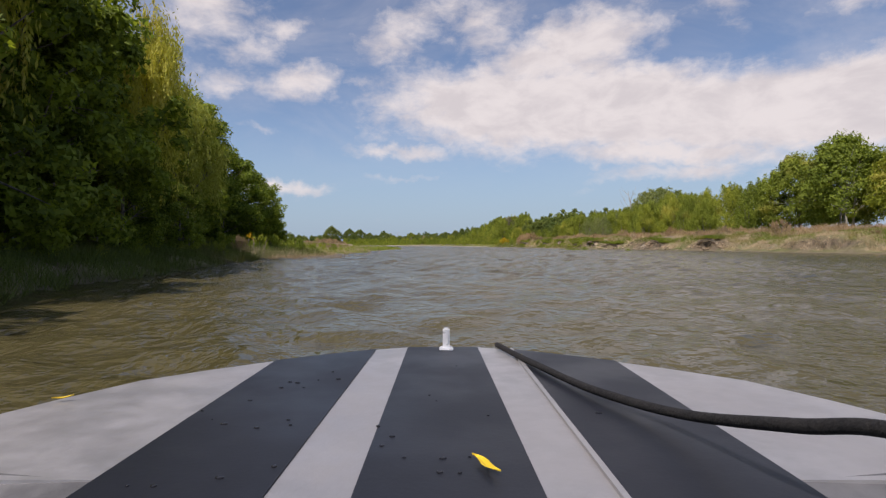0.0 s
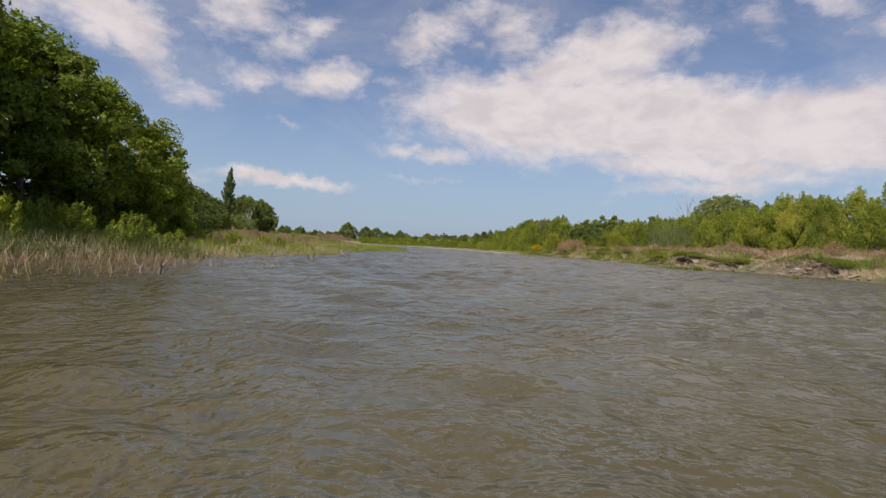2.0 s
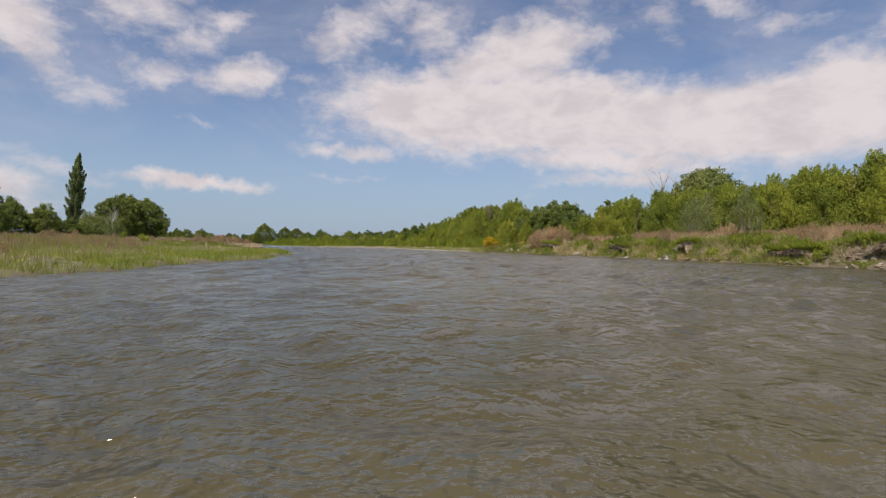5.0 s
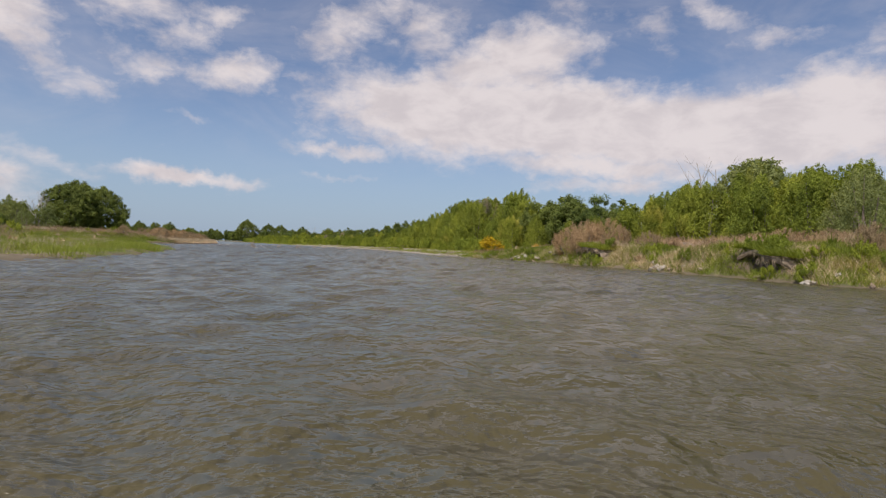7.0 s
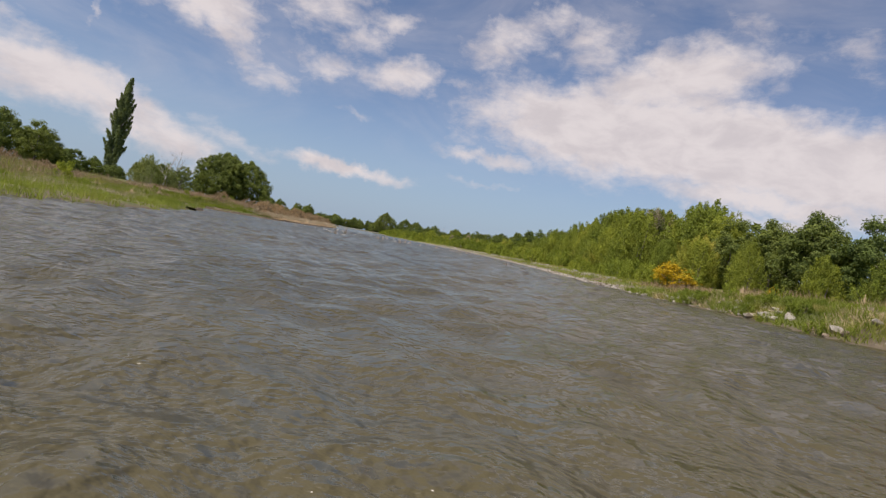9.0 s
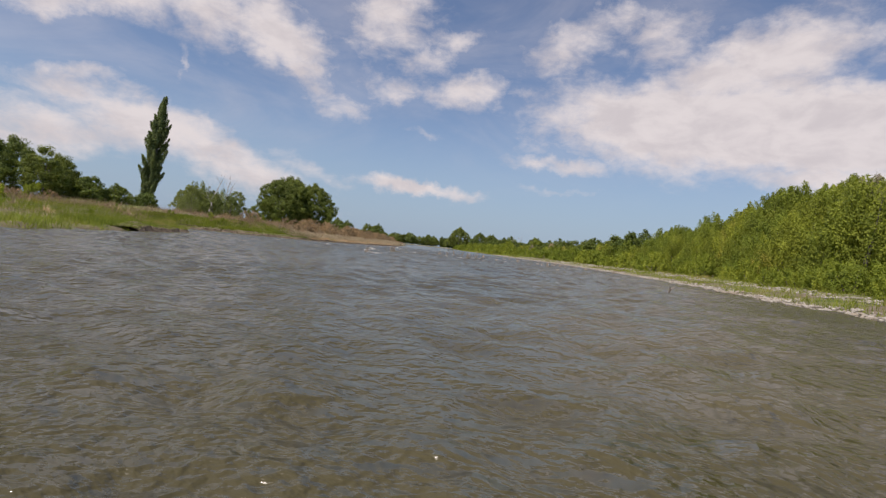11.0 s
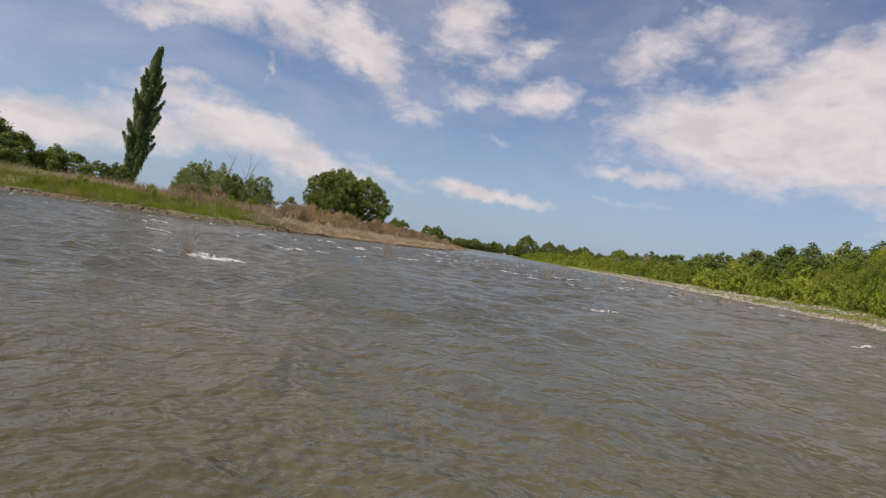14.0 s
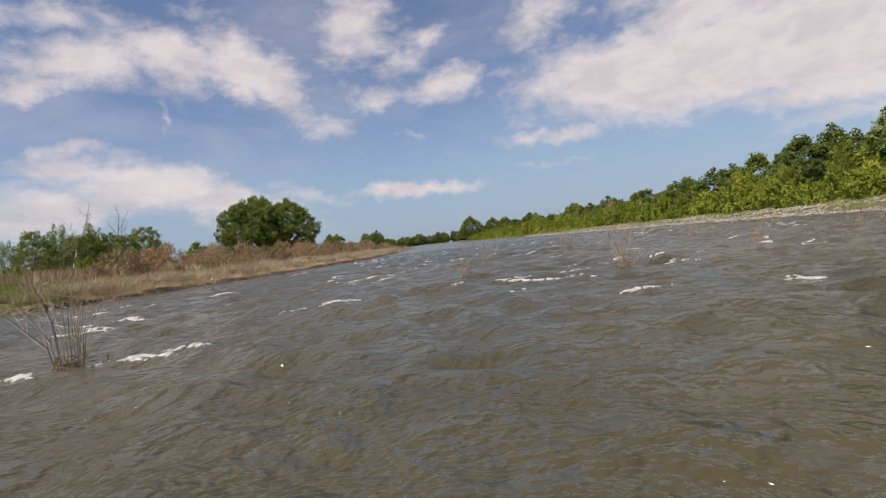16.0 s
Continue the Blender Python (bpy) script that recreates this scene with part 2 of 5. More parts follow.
def water_material():
    m, n, out = material("river_water")
    pos = n.add("ShaderNodeNewGeometry").outputs["Position"]
    silt = n.mix(n.ramp(n.noise(pos, 0.12, 4), 0.35, 0.65), (0.069, 0.060, 0.026), (0.094, 0.081, 0.040))
    v1 = n.mapping(pos, turn=0.08, scale=(2.0, 2.0, 1.0))
    v2 = n.mapping(pos, turn=-0.2, scale=(5.4, 4.4, 1.0))
    v3 = n.mapping(pos, turn=0.5, scale=(13.0, 17.0, 1.0))
    gust = n.ramp(n.noise(pos, 0.07, 3), 0.35, 0.65, 0.8, 1.1)
    h = n.math("ADD", n.math("MULTIPLY", n.noise(v1, 1.0, 3, 0.5), 0.85), n.math("MULTIPLY", n.noise(v2, 1.0, 2, 0.5), 0.75))
    h = n.math("ADD", h, n.math("MULTIPLY", n.noise(v3, 1.0, 2, 0.5), 0.17))
    b = n.add("ShaderNodeBump", {"Strength": n.math("MULTIPLY", gust, 0.9), "Distance": 0.17, "Height": h})
    p = n.add("ShaderNodeBsdfPrincipled", {"Base Color": silt, "Roughness": 0.16, "IOR": 1.33, "Specular IOR Level": 0.8, "Normal": b.outputs[0]})
    n.t.links.new(p.outputs[0], out.inputs[0])
    return m


M_GROUND, M_WATER = ground_material(), water_material()
M_FOAM = surface("white_foam", (0.34, 0.335, 0.29), (0.60, 0.60, 0.56), 14, 0.7, 0.8, 30)
M_ALLOY = surface("brushed_alloy", (0.36, 0.355, 0.36), (0.46, 0.45, 0.455), 7, 0.42, 0.08, 60, 0.55, c3=(0.40, 0.385, 0.385))
M_CHARCOAL = surface("charcoal_deck_film", (0.010, 0.011, 0.015), (0.014, 0.015, 0.020), 1.6, 0.42, 0.03, 90, 0.0, spec=0.32)
# the deck's alloy with the shade of the cockpit recess mixed into its colour
M_SHADED_ALLOY = surface("shaded_alloy", (0.10, 0.10, 0.105), (0.17, 0.17, 0.175), 6, 0.45, 0.1, 50, 0.3)
M_CHROME = surface("polished_steel", (0.70, 0.70, 0.71), (0.80, 0.80, 0.81), 10, 0.3, 0.02, 50, 0.5)
M_ROPE = surface("black_rope", (0.005, 0.005, 0.006), (0.013, 0.012, 0.012), 60, 0.95, 1.0, 160, dist=0.004)
M_YELLOW = surface("yellow_leaf", (0.62, 0.42, 0.01), (0.78, 0.58, 0.03), 30, 0.6, 0.2, 90)
M_DROP = surface("water_drop", (0.012, 0.012, 0.014), (0.02, 0.02, 0.022), 10, 0.03, 0.0, 10)


# ---- mesh helpers ----
def fast_mesh(name, verts, faces, mat, smooth=False):
    """A mesh from an array of corners and an array of equal-sided faces."""
    verts, faces = np.asarray(verts, np.float32), np.asarray(faces, np.int32)
    me = bpy.data.meshes.new(name)
    k = faces.shape[1]
    me.vertices.add(len(verts))
    me.vertices.foreach_set("co", verts.ravel())
    me.loops.add(faces.size)
    me.loops.foreach_set("vertex_index", faces.ravel())
    me.polygons.add(len(faces))
    me.polygons.foreach_set("loop_start", np.arange(len(faces), dtype=np.int32) * k)
    me.polygons.foreach_set("use_smooth", np.full(len(faces), smooth))
    me.materials.append(mat)
    me.update(calc_edges=True)
    return me


def part(name, data, mat, parent, label=""):
    """One mesh object under a thing or a part, from a bmesh or a ready mesh."""
    if isinstance(data, bmesh.types.BMesh):
        me = bpy.data.meshes.new(name)
        data.normal_update()
        data.to_mesh(me)
        data.free()
        me.materials.append(mat)
        data = me
    ob = new(name, data)
    ob.parent = parent
    return tagged(ob, label) if label else ob


def thing(name, label, category, group="", at=None, kind=""):
    e = new(name)
    e.empty_display_size = 0.2
    if at is not None:
        e.matrix_world = at
    return tagged(e, label, category, group, kind)


def tubes(paths, sides=6):
    """Tapered tubes along paths of (x, y, z, radius), as corners and faces."""
    vs, fs, base = [], [], 0
    for path in paths:
        p = np.array(path, float)
        t = np.gradient(p[:, :3], axis=0)
        t /= np.linalg.norm(t, axis=1, keepdims=True) + 1e-9
        ref = np.where(np.abs(t[:, 2:3]) > 0.9, [[1.0, 0, 0]], [[0, 0, 1.0]])
        u = np.cross(t, ref)
        u /= np.linalg.norm(u, axis=1, keepdims=True) + 1e-9
        v = np.cross(t, u)
        a = np.arange(sides) * 2 * np.pi / sides
        ring = p[:, None, :3] + p[:, None, 3:4] * (np.cos(a)[None, :, None] * u[:, None] + np.sin(a)[None, :, None] * v[:, None])
        vs.append(ring.reshape(-1, 3))
        n = len(p)
        i, j = np.meshgrid(np.arange(n - 1), np.arange(sides), indexing="ij")
        q = np.stack([i * sides + j, i * sides + (j + 1) % sides, (i + 1) * sides + (j + 1) % sides, (i + 1) * sides + j], -1).reshape(-1, 4)
        fs.append(q + base)
        base += n * sides
    return np.concatenate(vs), np.concatenate(fs)


def leaves(centres, ups, size, rng, slim=0.5, flat=0.5):
    """Leaf-shaped quads at the centres, their tips along ups with some scatter."""
    n = len(centres)
    tip = ups + rng.normal(0, flat, (n, 3))
    tip /= np.linalg.norm(tip, axis=1, keepdims=True) + 1e-9
    side = np.cross(tip, rng.normal(0, 1, (n, 3)))
    side /= np.linalg.norm(side, axis=1, keepdims=True) + 1e-9
    s = (size * rng.uniform(0.6, 1.3, n))[:, None]
    mid = centres + tip * s * 0.45
    vs = np.stack([centres, mid + side * s * slim * 0.5, centres + tip * s, mid - side * s * slim * 0.5], 1).reshape(-1, 3)
    return vs, np.arange(4 * n).reshape(n, 4)


def faced(centres, normals, size, rng, slim=0.5, flat=0.45, lift=0.3, whole=True):
    """Leaves whose faces look along the normals with some scatter, their tips lifted; whole ones have four corners, far ones three."""
    n = len(centres)
    nm = normals / (np.linalg.norm(normals, axis=1, keepdims=True) + 1e-9) + rng.normal(0, flat, (n, 3))
    nm /= np.linalg.norm(nm, axis=1, keepdims=True) + 1e-9
    tip = rng.normal(0, 1, (n, 3)) + np.array([0, 0, lift])
    tip -= nm * (tip * nm).sum(1, keepdims=True)
    tip /= np.linalg.norm(tip, axis=1, keepdims=True) + 1e-9
    side = np.cross(nm, tip)
    s = (size * rng.uniform(0.6, 1.3, n))[:, None]
    if not whole:
        vs = np.stack([centres - side * s * slim * 0.5, centres + side * s * slim * 0.5, centres + tip * s], 1).reshape(-1, 3)
        return vs, np.arange(3 * n).reshape(n, 3)
    mid = centres + tip * s * 0.42
    vs = np.stack([centres, mid + side * s * slim * 0.5, centres + tip * s, mid - side * s * slim * 0.5], 1).reshape(-1, 3)
    return vs, np.arange(4 * n).reshape(n, 4)


# ---- the lie of the land ----
LEFT_EDGE = np.array([(-400, -9), (-60, -8.5), (10, -8.6), (18, -10), (30, -12), (41, -13.6), (50, -11), (60, -10.2), (68, -9.6), (70.5, -13.2), (74, -13.4), (78, -11), (84, -10.4), (90, -10.4), (100, -8.8),
                      (122, -11), (142, -16.5), (165, -29), (173, -33), (177, -37), (180, -55), (184, -69), (189, -71), (193, -67), (196, -57), (199, -46), (202, -41), (205, -39), (222, -40), (245, -44), (275, -53), (345, -76), (430, -108),
                      (530, -146), (700, -214), (800, -262), (850, -340), (900, -540), (4000, -3000)], float)
RIGHT_EDGE = np.array([(-400, 45), (-60, 40), (0, 36), (40, 31.5), (52, 28.8), (68, 27), (82, 23.2), (92, 21.8), (108, 20.3), (122, 18.4), (132, 17.2),
                       (140, 15), (150, 11.2), (165, 8.6), (178, 7.6), (195, 4.4), (212, 1), (230, -3), (255, -10), (285, -20), (325, -33),
                       (400, -58), (470, -83), (560, -111), (700, -152), (850, -197), (900, -250), (950, -420), (4000, -2950)], float)


def steps(v, lo, hi):
    s = np.clip((v - lo) / (hi - lo), 0, 1)
    return s * s * (3 - 2 * s)


def ripple(x, y):
    """A cheap uneven field between about -1 and 1."""
    return (np.sin(x * 0.9 + 1.7 * np.sin(y * 0.37)) * np.cos(y * 0.8 + 1.3 * np.sin(x * 0.41)) * 0.5
            + np.sin(x * 2.3 + y * 1.1 + 2 * np.sin(y * 0.9)) * 0.25 + np.sin(y * 2.9 - x * 1.7 + 1.5 * np.sin(x * 1.3)) * 0.25)


def left_edge(y):
    return np.interp(y, LEFT_EDGE[:, 0], LEFT_EDGE[:, 1]) + 0.35 * np.sin(y * 0.83) + 0.25 * np.sin(y * 2.1 + 1)


def right_edge(y):
    return np.interp(y, RIGHT_EDGE[:, 0], RIGHT_EDGE[:, 1]) + 0.3 * np.sin(y * 0.71 + 2) + 0.25 * np.sin(y * 1.9)


# scour holes in the right bank: place along it, half width
SCARS = ((59.5, 2.0), (70, 1.3), (80.2, 1.7), (86.5, 2.0), (93, 1.7), (103, 1.1), (112.4, 1.8), (127.6, 1.2))


def land(x, y):
    """Height of the ground."""
    x, y = np.asarray(x, float), np.asarray(y, float)
    dl, dr = left_edge(y) - x, x - right_edge(y)
    grove = 0.5 * steps(dl, 0, 1.5) + 0.7 * steps(dl, 1, 7)
    marsh = 0.16 * steps(dl, 0, 1.0) + 0.2 * steps(dl, 1, 14) + 1.2 * steps(dl, 14, 34) + 0.6 * steps(dl, 30, 60)
    bank = 0.5 * steps(dl, 0.05, 0.4) + 1.0 * steps(dl, 0.5, 9) + 1.0 * steps(dl, 8, 30)
    a, b = steps(y, 44, 56), steps(y, 150, 185)
    left = (grove * (1 - a) + marsh * a) * (1 - b) + bank * b
    scar = sum(np.exp(-((y - mid) / wide) ** 2) for mid, wide in SCARS)
    foot = 0.3 + 0.25 * np.sin(y * 1.3) + 0.4 * np.minimum(scar, 1)
    cut = (0.95 + 0.3 * np.sin(y * 0.45)) * steps(dr, foot, foot + 2.1 - 1.75 * np.minimum(scar, 1)) + 0.2 * steps(dr, 0, 0.5) + 0.5 * steps(dr, 1, 8) + 0.5 * steps(dr, 7, 16)
    shore = 0.32 * steps(dr, 0, 4) + 0.3 * steps(dr, 4, 8) + 0.5 * steps(dr, 7, 15)
    c = steps(y, 134, 152)
    right = cut * (1 - c) + shore * c
    z = np.where(dl > 0, left, np.where(dr > 0, right, 0.0))
    depth = np.where((dl <= 0) & (dr <= 0), -np.minimum(0.9, 0.16 * np.minimum(-dl, -dr) + 0.05), 0)
    amp = np.clip(np.maximum(dl, dr) * 0.06, 0, 0.16)
    return z + depth + amp * ripple(x, y)


def spaced(stops):
    """Coordinates from (from, to, step) stretches."""
    return np.unique(np.concatenate([np.arange(a, b, s) for a, b, s in stops] + [[stops[-1][1]]]))


gx = spaced([(-4000, -1000, 400), (-1000, -300, 60), (-300, -110, 8), (-110, -75, 2.5), (-75, -60, 1.2), (-60, 0, 0.6), (0, 40, 0.4), (40, 60, 0.8), (60, 120, 4), (120, 400, 20), (400, 1200, 100), (1200, 4000, 400)])
gy = spaced([(-600, -60, 60), (-60, 0, 6), (0, 265, 1.0), (265, 420, 3), (420, 800, 12), (800, 1400, 60), (1400, 4200, 400)])
X, Y = np.meshgrid(gx, gy, indexing="ij")
nx, ny = X.shape
i, j = np.meshgrid(np.arange(nx - 1), np.arange(ny - 1), indexing="ij")
cells = np.stack([i * ny + j, (i + 1) * ny + j, (i + 1) * ny + j + 1, i * ny + j + 1], -1).reshape(-1, 4)
ground = new("ground", fast_mesh("ground", np.stack([X, Y, land(X, Y)], -1).reshape(-1, 3), cells, M_GROUND, True))
tagged(ground, "muddy river banks with turf and bare soil", "ground", kind="structure")

# water surface with real waves where the boat runs
rng = np.random.default_rng(5)
WAVES = [(rng.normal(1.45, 0.85), rng.uniform(0.55, 1.4), rng.uniform(0, 6.28)) for _ in range(36)]


def waves(x, y):
    """Height of the water."""
    z = np.zeros_like(x)
    for a, lam, ph in WAVES:
        z += 0.0052 * lam ** 0.9 * np.sin(6.283 / lam * (np.cos(a) * x + np.sin(a) * y) + ph + 1.2 * np.sin(0.23 * x + 0.17 * y + ph))
    z = z + 2.5 * z * np.abs(z)
    rapid = steps(y, 172, 196) * (1 - steps(y, 250, 262))
    return z * (1 + 0.35 * rapid) * ((x > -59) & (x < 41) & (y > -5) & (y < 261))


wx = spaced([(-700, -60, 40), (-60, -24, 0.4), (-24, 16, 0.2), (16, 42, 0.4), (42, 60, 6)])
wy = spaced([(-300, -6, 12), (-6, 225, 0.2), (225, 262, 0.4), (262, 420, 4), (420, 900, 20)])
X, Y = np.meshgrid(wx, wy, indexing="ij")
Z = waves(X, Y)
nx, ny = X.shape
i, j = np.meshgrid(np.arange(nx - 1), np.arange(ny - 1), indexing="ij")
cells = np.stack([i * ny + j, (i + 1) * ny + j, (i + 1) * ny + j + 1, i * ny + j + 1], -1).reshape(-1, 4)
wet = ((left_edge(Y) - X < 3) & (X - right_edge(Y) < 3)).ravel()
cells = cells[wet[cells].any(1)]
used = np.unique(cells)
order = np.zeros(X.size, int)
order[used] = np.arange(len(used))
water = new("water", fast_mesh("water", np.stack([X, Y, Z], -1).reshape(-1, 3)[used], order[cells], M_WATER, True))
tagged(water, "wind-rippled olive brown river water", "water", kind="structure")


# ---- trees ----
def limbs(rng, height, spread, trunk, n, lean=0.1, up=0.7, start=0.2, forks=2):
    """Paths of a trunk with limbs."""
    top = np.array([rng.normal(0, lean) * height, rng.normal(0, lean) * height, height * 0.86])
    paths, tips = [], []
    ts = np.linspace(0, 1, 7)
    wob = rng.normal(0, 0.02 * height, (7, 2)) * ts[:, None]
    stem = [(*(top[:2] * t ** 1.4 + wob[k]), top[2] * t, trunk * (1 - 0.85 * t) + 0.01) for k, t in enumerate(ts)]
    stem[0] = (*stem[0][:2], -0.4, trunk * 1.35)
    paths.append(stem)
    s = np.array(stem)
    for k in range(n):
        t = start + (0.95 - start) * (k + rng.uniform(0, 1)) / n
        base = np.array([np.interp(t, ts, s[:, c]) for c in range(4)])
        a = k * 2.4 + rng.uniform(-0.5, 0.5)
        ln = spread * (1.05 - 0.6 * t) * rng.uniform(0.75, 1.15)
        end = base[:3] + np.array([math.cos(a) * ln, math.sin(a) * ln, ln * up * rng.uniform(0.6, 1.3)])
        mid = (base[:3] + end) / 2 + np.array([0, 0, -0.08 * ln])
        r = base[3] * 0.5
        paths.append([(*base[:3], r), (*mid, r * 0.6), (*end, r * 0.18 + 0.006)])
        tips.append(end)
        for q in range(forks):
            e2 = mid + (end - mid) * 0.4 + rng.normal(0, 0.28 * ln, 3)
            paths.append([(*mid, r * 0.5), (*((mid + e2) / 2), r * 0.3), (*e2, 0.008)])
            tips.append(e2)
    return paths, np.array(tips)


def crown_points(rng, n_clumps, per, envelope, clump, up_bias=0.3, boughs=6):
    """Leaf places in clumps spread over an envelope(u, v) -> centre, so that the outline is uneven."""
    if boughs:
        bough = np.array([envelope(rng) for _ in range(max(6, n_clumps // boughs))])
        way = rng.normal(0, 1, (n_clumps, 3))
        way /= np.linalg.norm(way, axis=1, keepdims=True)
        cs = bough[rng.integers(0, len(bough), n_clumps)] + way * clump * rng.uniform(0.5, 1.5, (n_clumps, 1)) * np.array([1, 1, 0.7])
        cs[:, 2] = np.maximum(cs[:, 2], 0.25 * clump)
    else:
        cs = np.array([envelope(rng) for _ in range(n_clumps)])
    mid = cs.mean(0)
    r = (0.8 if boughs else 0.95) * clump * rng.uniform(0.6, 1.35, n_clumps)
    d = rng.normal(0, 1, (n_clumps, per, 3))
    d /= np.linalg.norm(d, axis=2, keepdims=True)
    rad = r[:, None, None] * rng.uniform(0.25, 1, (n_clumps, per, 1)) ** 0.5
    p = cs[:, None] + d * rad * np.array([1, 1, 0.8])
    out = cs - mid
    out /= np.linalg.norm(out, axis=1, keepdims=True) + 1e-6
    ups = d * 0.9 + out[:, None] * 0.35 + np.array([0, 0, up_bias])
    return p.reshape(-1, 3), ups.reshape(-1, 3)


def egg(width, height, base, sharp=0.35, fill=0.35):
    """A crown's envelope: an egg from base to height."""
    def place(rng):
        t = rng.uniform(0.02, 1) ** 0.85
        a = rng.uniform(0, 6.283)
        r = width / 2 * (math.sin(math.pi * min(0.97, t ** 0.75)) ** 0.6 + 0.02) * rng.uniform(fill, 1) ** 0.5
        r *= 1 + sharp * 0.5 * math.sin(3 * a + 5 * t) + sharp * 0.3 * math.sin(7 * a - 11 * t)
        return (r * math.cos(a), r * math.sin(a), base + (height - base) * t * (1 + 0.07 * math.sin(2 * a + 1) + 0.05 * math.sin(5 * a)))
    return place


def tree(name, label, category, seed, height, width, base, mat, bark, clumps, per, clump, leaf, slim=0.5, trunk=0.22, n_limbs=9, up=0.7, upb=0.3, stems=1, whole=False, boughs=0):
    """A tree with trunk and crown, standing at the origin."""
    rng = np.random.default_rng(seed)
    t = thing(name, label, category)
    paths = []
    for k in range(stems):
        ps, _ = limbs(rng, height * 0.9, width * 0.42, trunk, n_limbs, 0.05, up)
        off = rng.normal(0, 0.5 if stems > 1 else 0.0, 2)
        paths += [[(x + off[0], y + off[1], z, r) for x, y, z, r in p] for p in ps]
    v, f = tubes(paths, 6)
    part("trunk", fast_mesh("trunk", v, f, bark, True), bark, t)
    p, ups = crown_points(rng, clumps, per, egg(width, height, base), clump, upb, boughs)
    v, f = faced(p, ups, leaf, rng, slim, 0.45, 0.2, whole)
    part("crown", fast_mesh("crown", v, f, mat), mat, t)
    return t


def plume_tree(name, label, seed, height, width, mat, bark, plumes, per, leaf, category="tree", lo=0.04, stems=5, slim=0.5, flame=0.36):
    """A willow of many upright flame-shaped sprays, leafy to the ground."""
    rng = np.random.default_rng(seed)
    t = thing(name, label, category)
    paths, pts, ups = [], [], []
    for k in range(plumes):
        a, lev = rng.uniform(0, 6.283), rng.uniform(lo, 1) ** 0.9
        wide = width / 2 * (1 - 0.85 * lev ** 2.8) * rng.uniform(0.3, 1) ** 0.5
        ln = height * flame * rng.uniform(0.65, 1.25) * (1 - 0.35 * lev)
        z1 = height * (0.2 + 0.8 * lev * (1 - 0.2 * (2 * wide / width) ** 2)) * rng.uniform(0.88, 1.02)
        foot = np.array([math.cos(a) * wide * 0.75, math.sin(a) * wide * 0.75, max(0.0, z1 - ln)])
        tip = np.array([math.cos(a) * wide * 1.06, math.sin(a) * wide * 1.06, z1])
        if k < stems:
            root = np.array([math.cos(a) * width * 0.08, math.sin(a) * width * 0.08, 0])
            paths.append([(*(root + (tip - root) * q - np.array([0, 0, 0.3 * (q == 0)])), 0.13 * (1 - 0.9 * q) * height / 8) for q in (0, 0.3, 0.6, 0.92)])
        q = rng.uniform(0, 1, per)
        rad = 0.30 * ln * np.sin(np.pi * np.clip(q, 0.04, 0.985) ** 0.7) ** 0.8 * rng.uniform(0.25, 1, per) ** 0.5
        b = rng.uniform(0, 6.283, per)
        pts.append(foot + (tip - foot) * q[:, None] + np.stack([np.cos(b) * rad, np.sin(b) * rad, np.zeros(per)], 1) + rng.normal(0, 0.03 * ln, (per, 3)))
        ups.append(np.stack([np.cos(b) + 0.35 * math.cos(a), np.sin(b) + 0.35 * math.sin(a), q * 0.7], 1))
    v, f = tubes(paths, 5)
    part("trunk", fast_mesh("trunk", v, f, bark, True), bark, t)
    v, f = faced(np.concatenate(pts), np.concatenate(ups), leaf, rng, slim, 0.3, 1.3, False)
    part("crown", fast_mesh("crown", v, f, mat), mat, t)
    return t


def weeping_tree(name, label, seed, height, width, mat, bark, strands, per, leaf):
    """A weeping willow: limbs, and long strands hanging from them."""
    rng = np.random.default_rng(seed)
    t = thing(name, label, "tree")
    paths, tips = limbs(rng, height, width * 0.45, 0.3, 12, 0.06, 1.0, 0.25, 3)
    v, f = tubes(paths, 6)
    part("trunk", fast_mesh("trunk", v, f, bark, True), bark, t)
    pts, ups = [], []
    for k in range(strands):
        c = tips[rng.integers(len(tips))] + rng.normal(0, 0.5, 3)
        ln = rng.uniform(1.2, 4.2) * height / 13
        q = rng.uniform(0, 1, per)
        drift = rng.normal(0, 0.25, 2)
        p = np.stack([c[0] + drift[0] * q, c[1] + drift[1] * q, c[2] + 0.5 - ln * q ** 1.2], 1) + rng.normal(0, 0.09, (per, 3))
        pts.append(p)
        ups.append(np.tile([drift[0], drift[1], -0.9], (per, 1)))
    pts, ups = np.concatenate(pts), np.concatenate(ups)
    keep = pts[:, 2] > 0.6
    v, f = leaves(pts[keep], ups[keep], leaf, rng, 0.3, 0.35)
    part("crown", fast_mesh("crown", v, f, mat), mat, t)
    return t


def stand(proto, x, y, size=1.0, turn=0.0, tall=1.0, label="", group="", sink=0.05):
    """A copy of a plant on the ground at x, y."""
    z = float(land(x, y)) - sink
    ob = copy_thing(proto, pose(x, y, z, 0, 0, turn))
    ob.scale = (size, size, size * tall)
    return tagged(ob, label, group=group)


def remove(proto):
    for o in (*proto.children_recursive, proto):
        bpy.data.objects.remove(o)


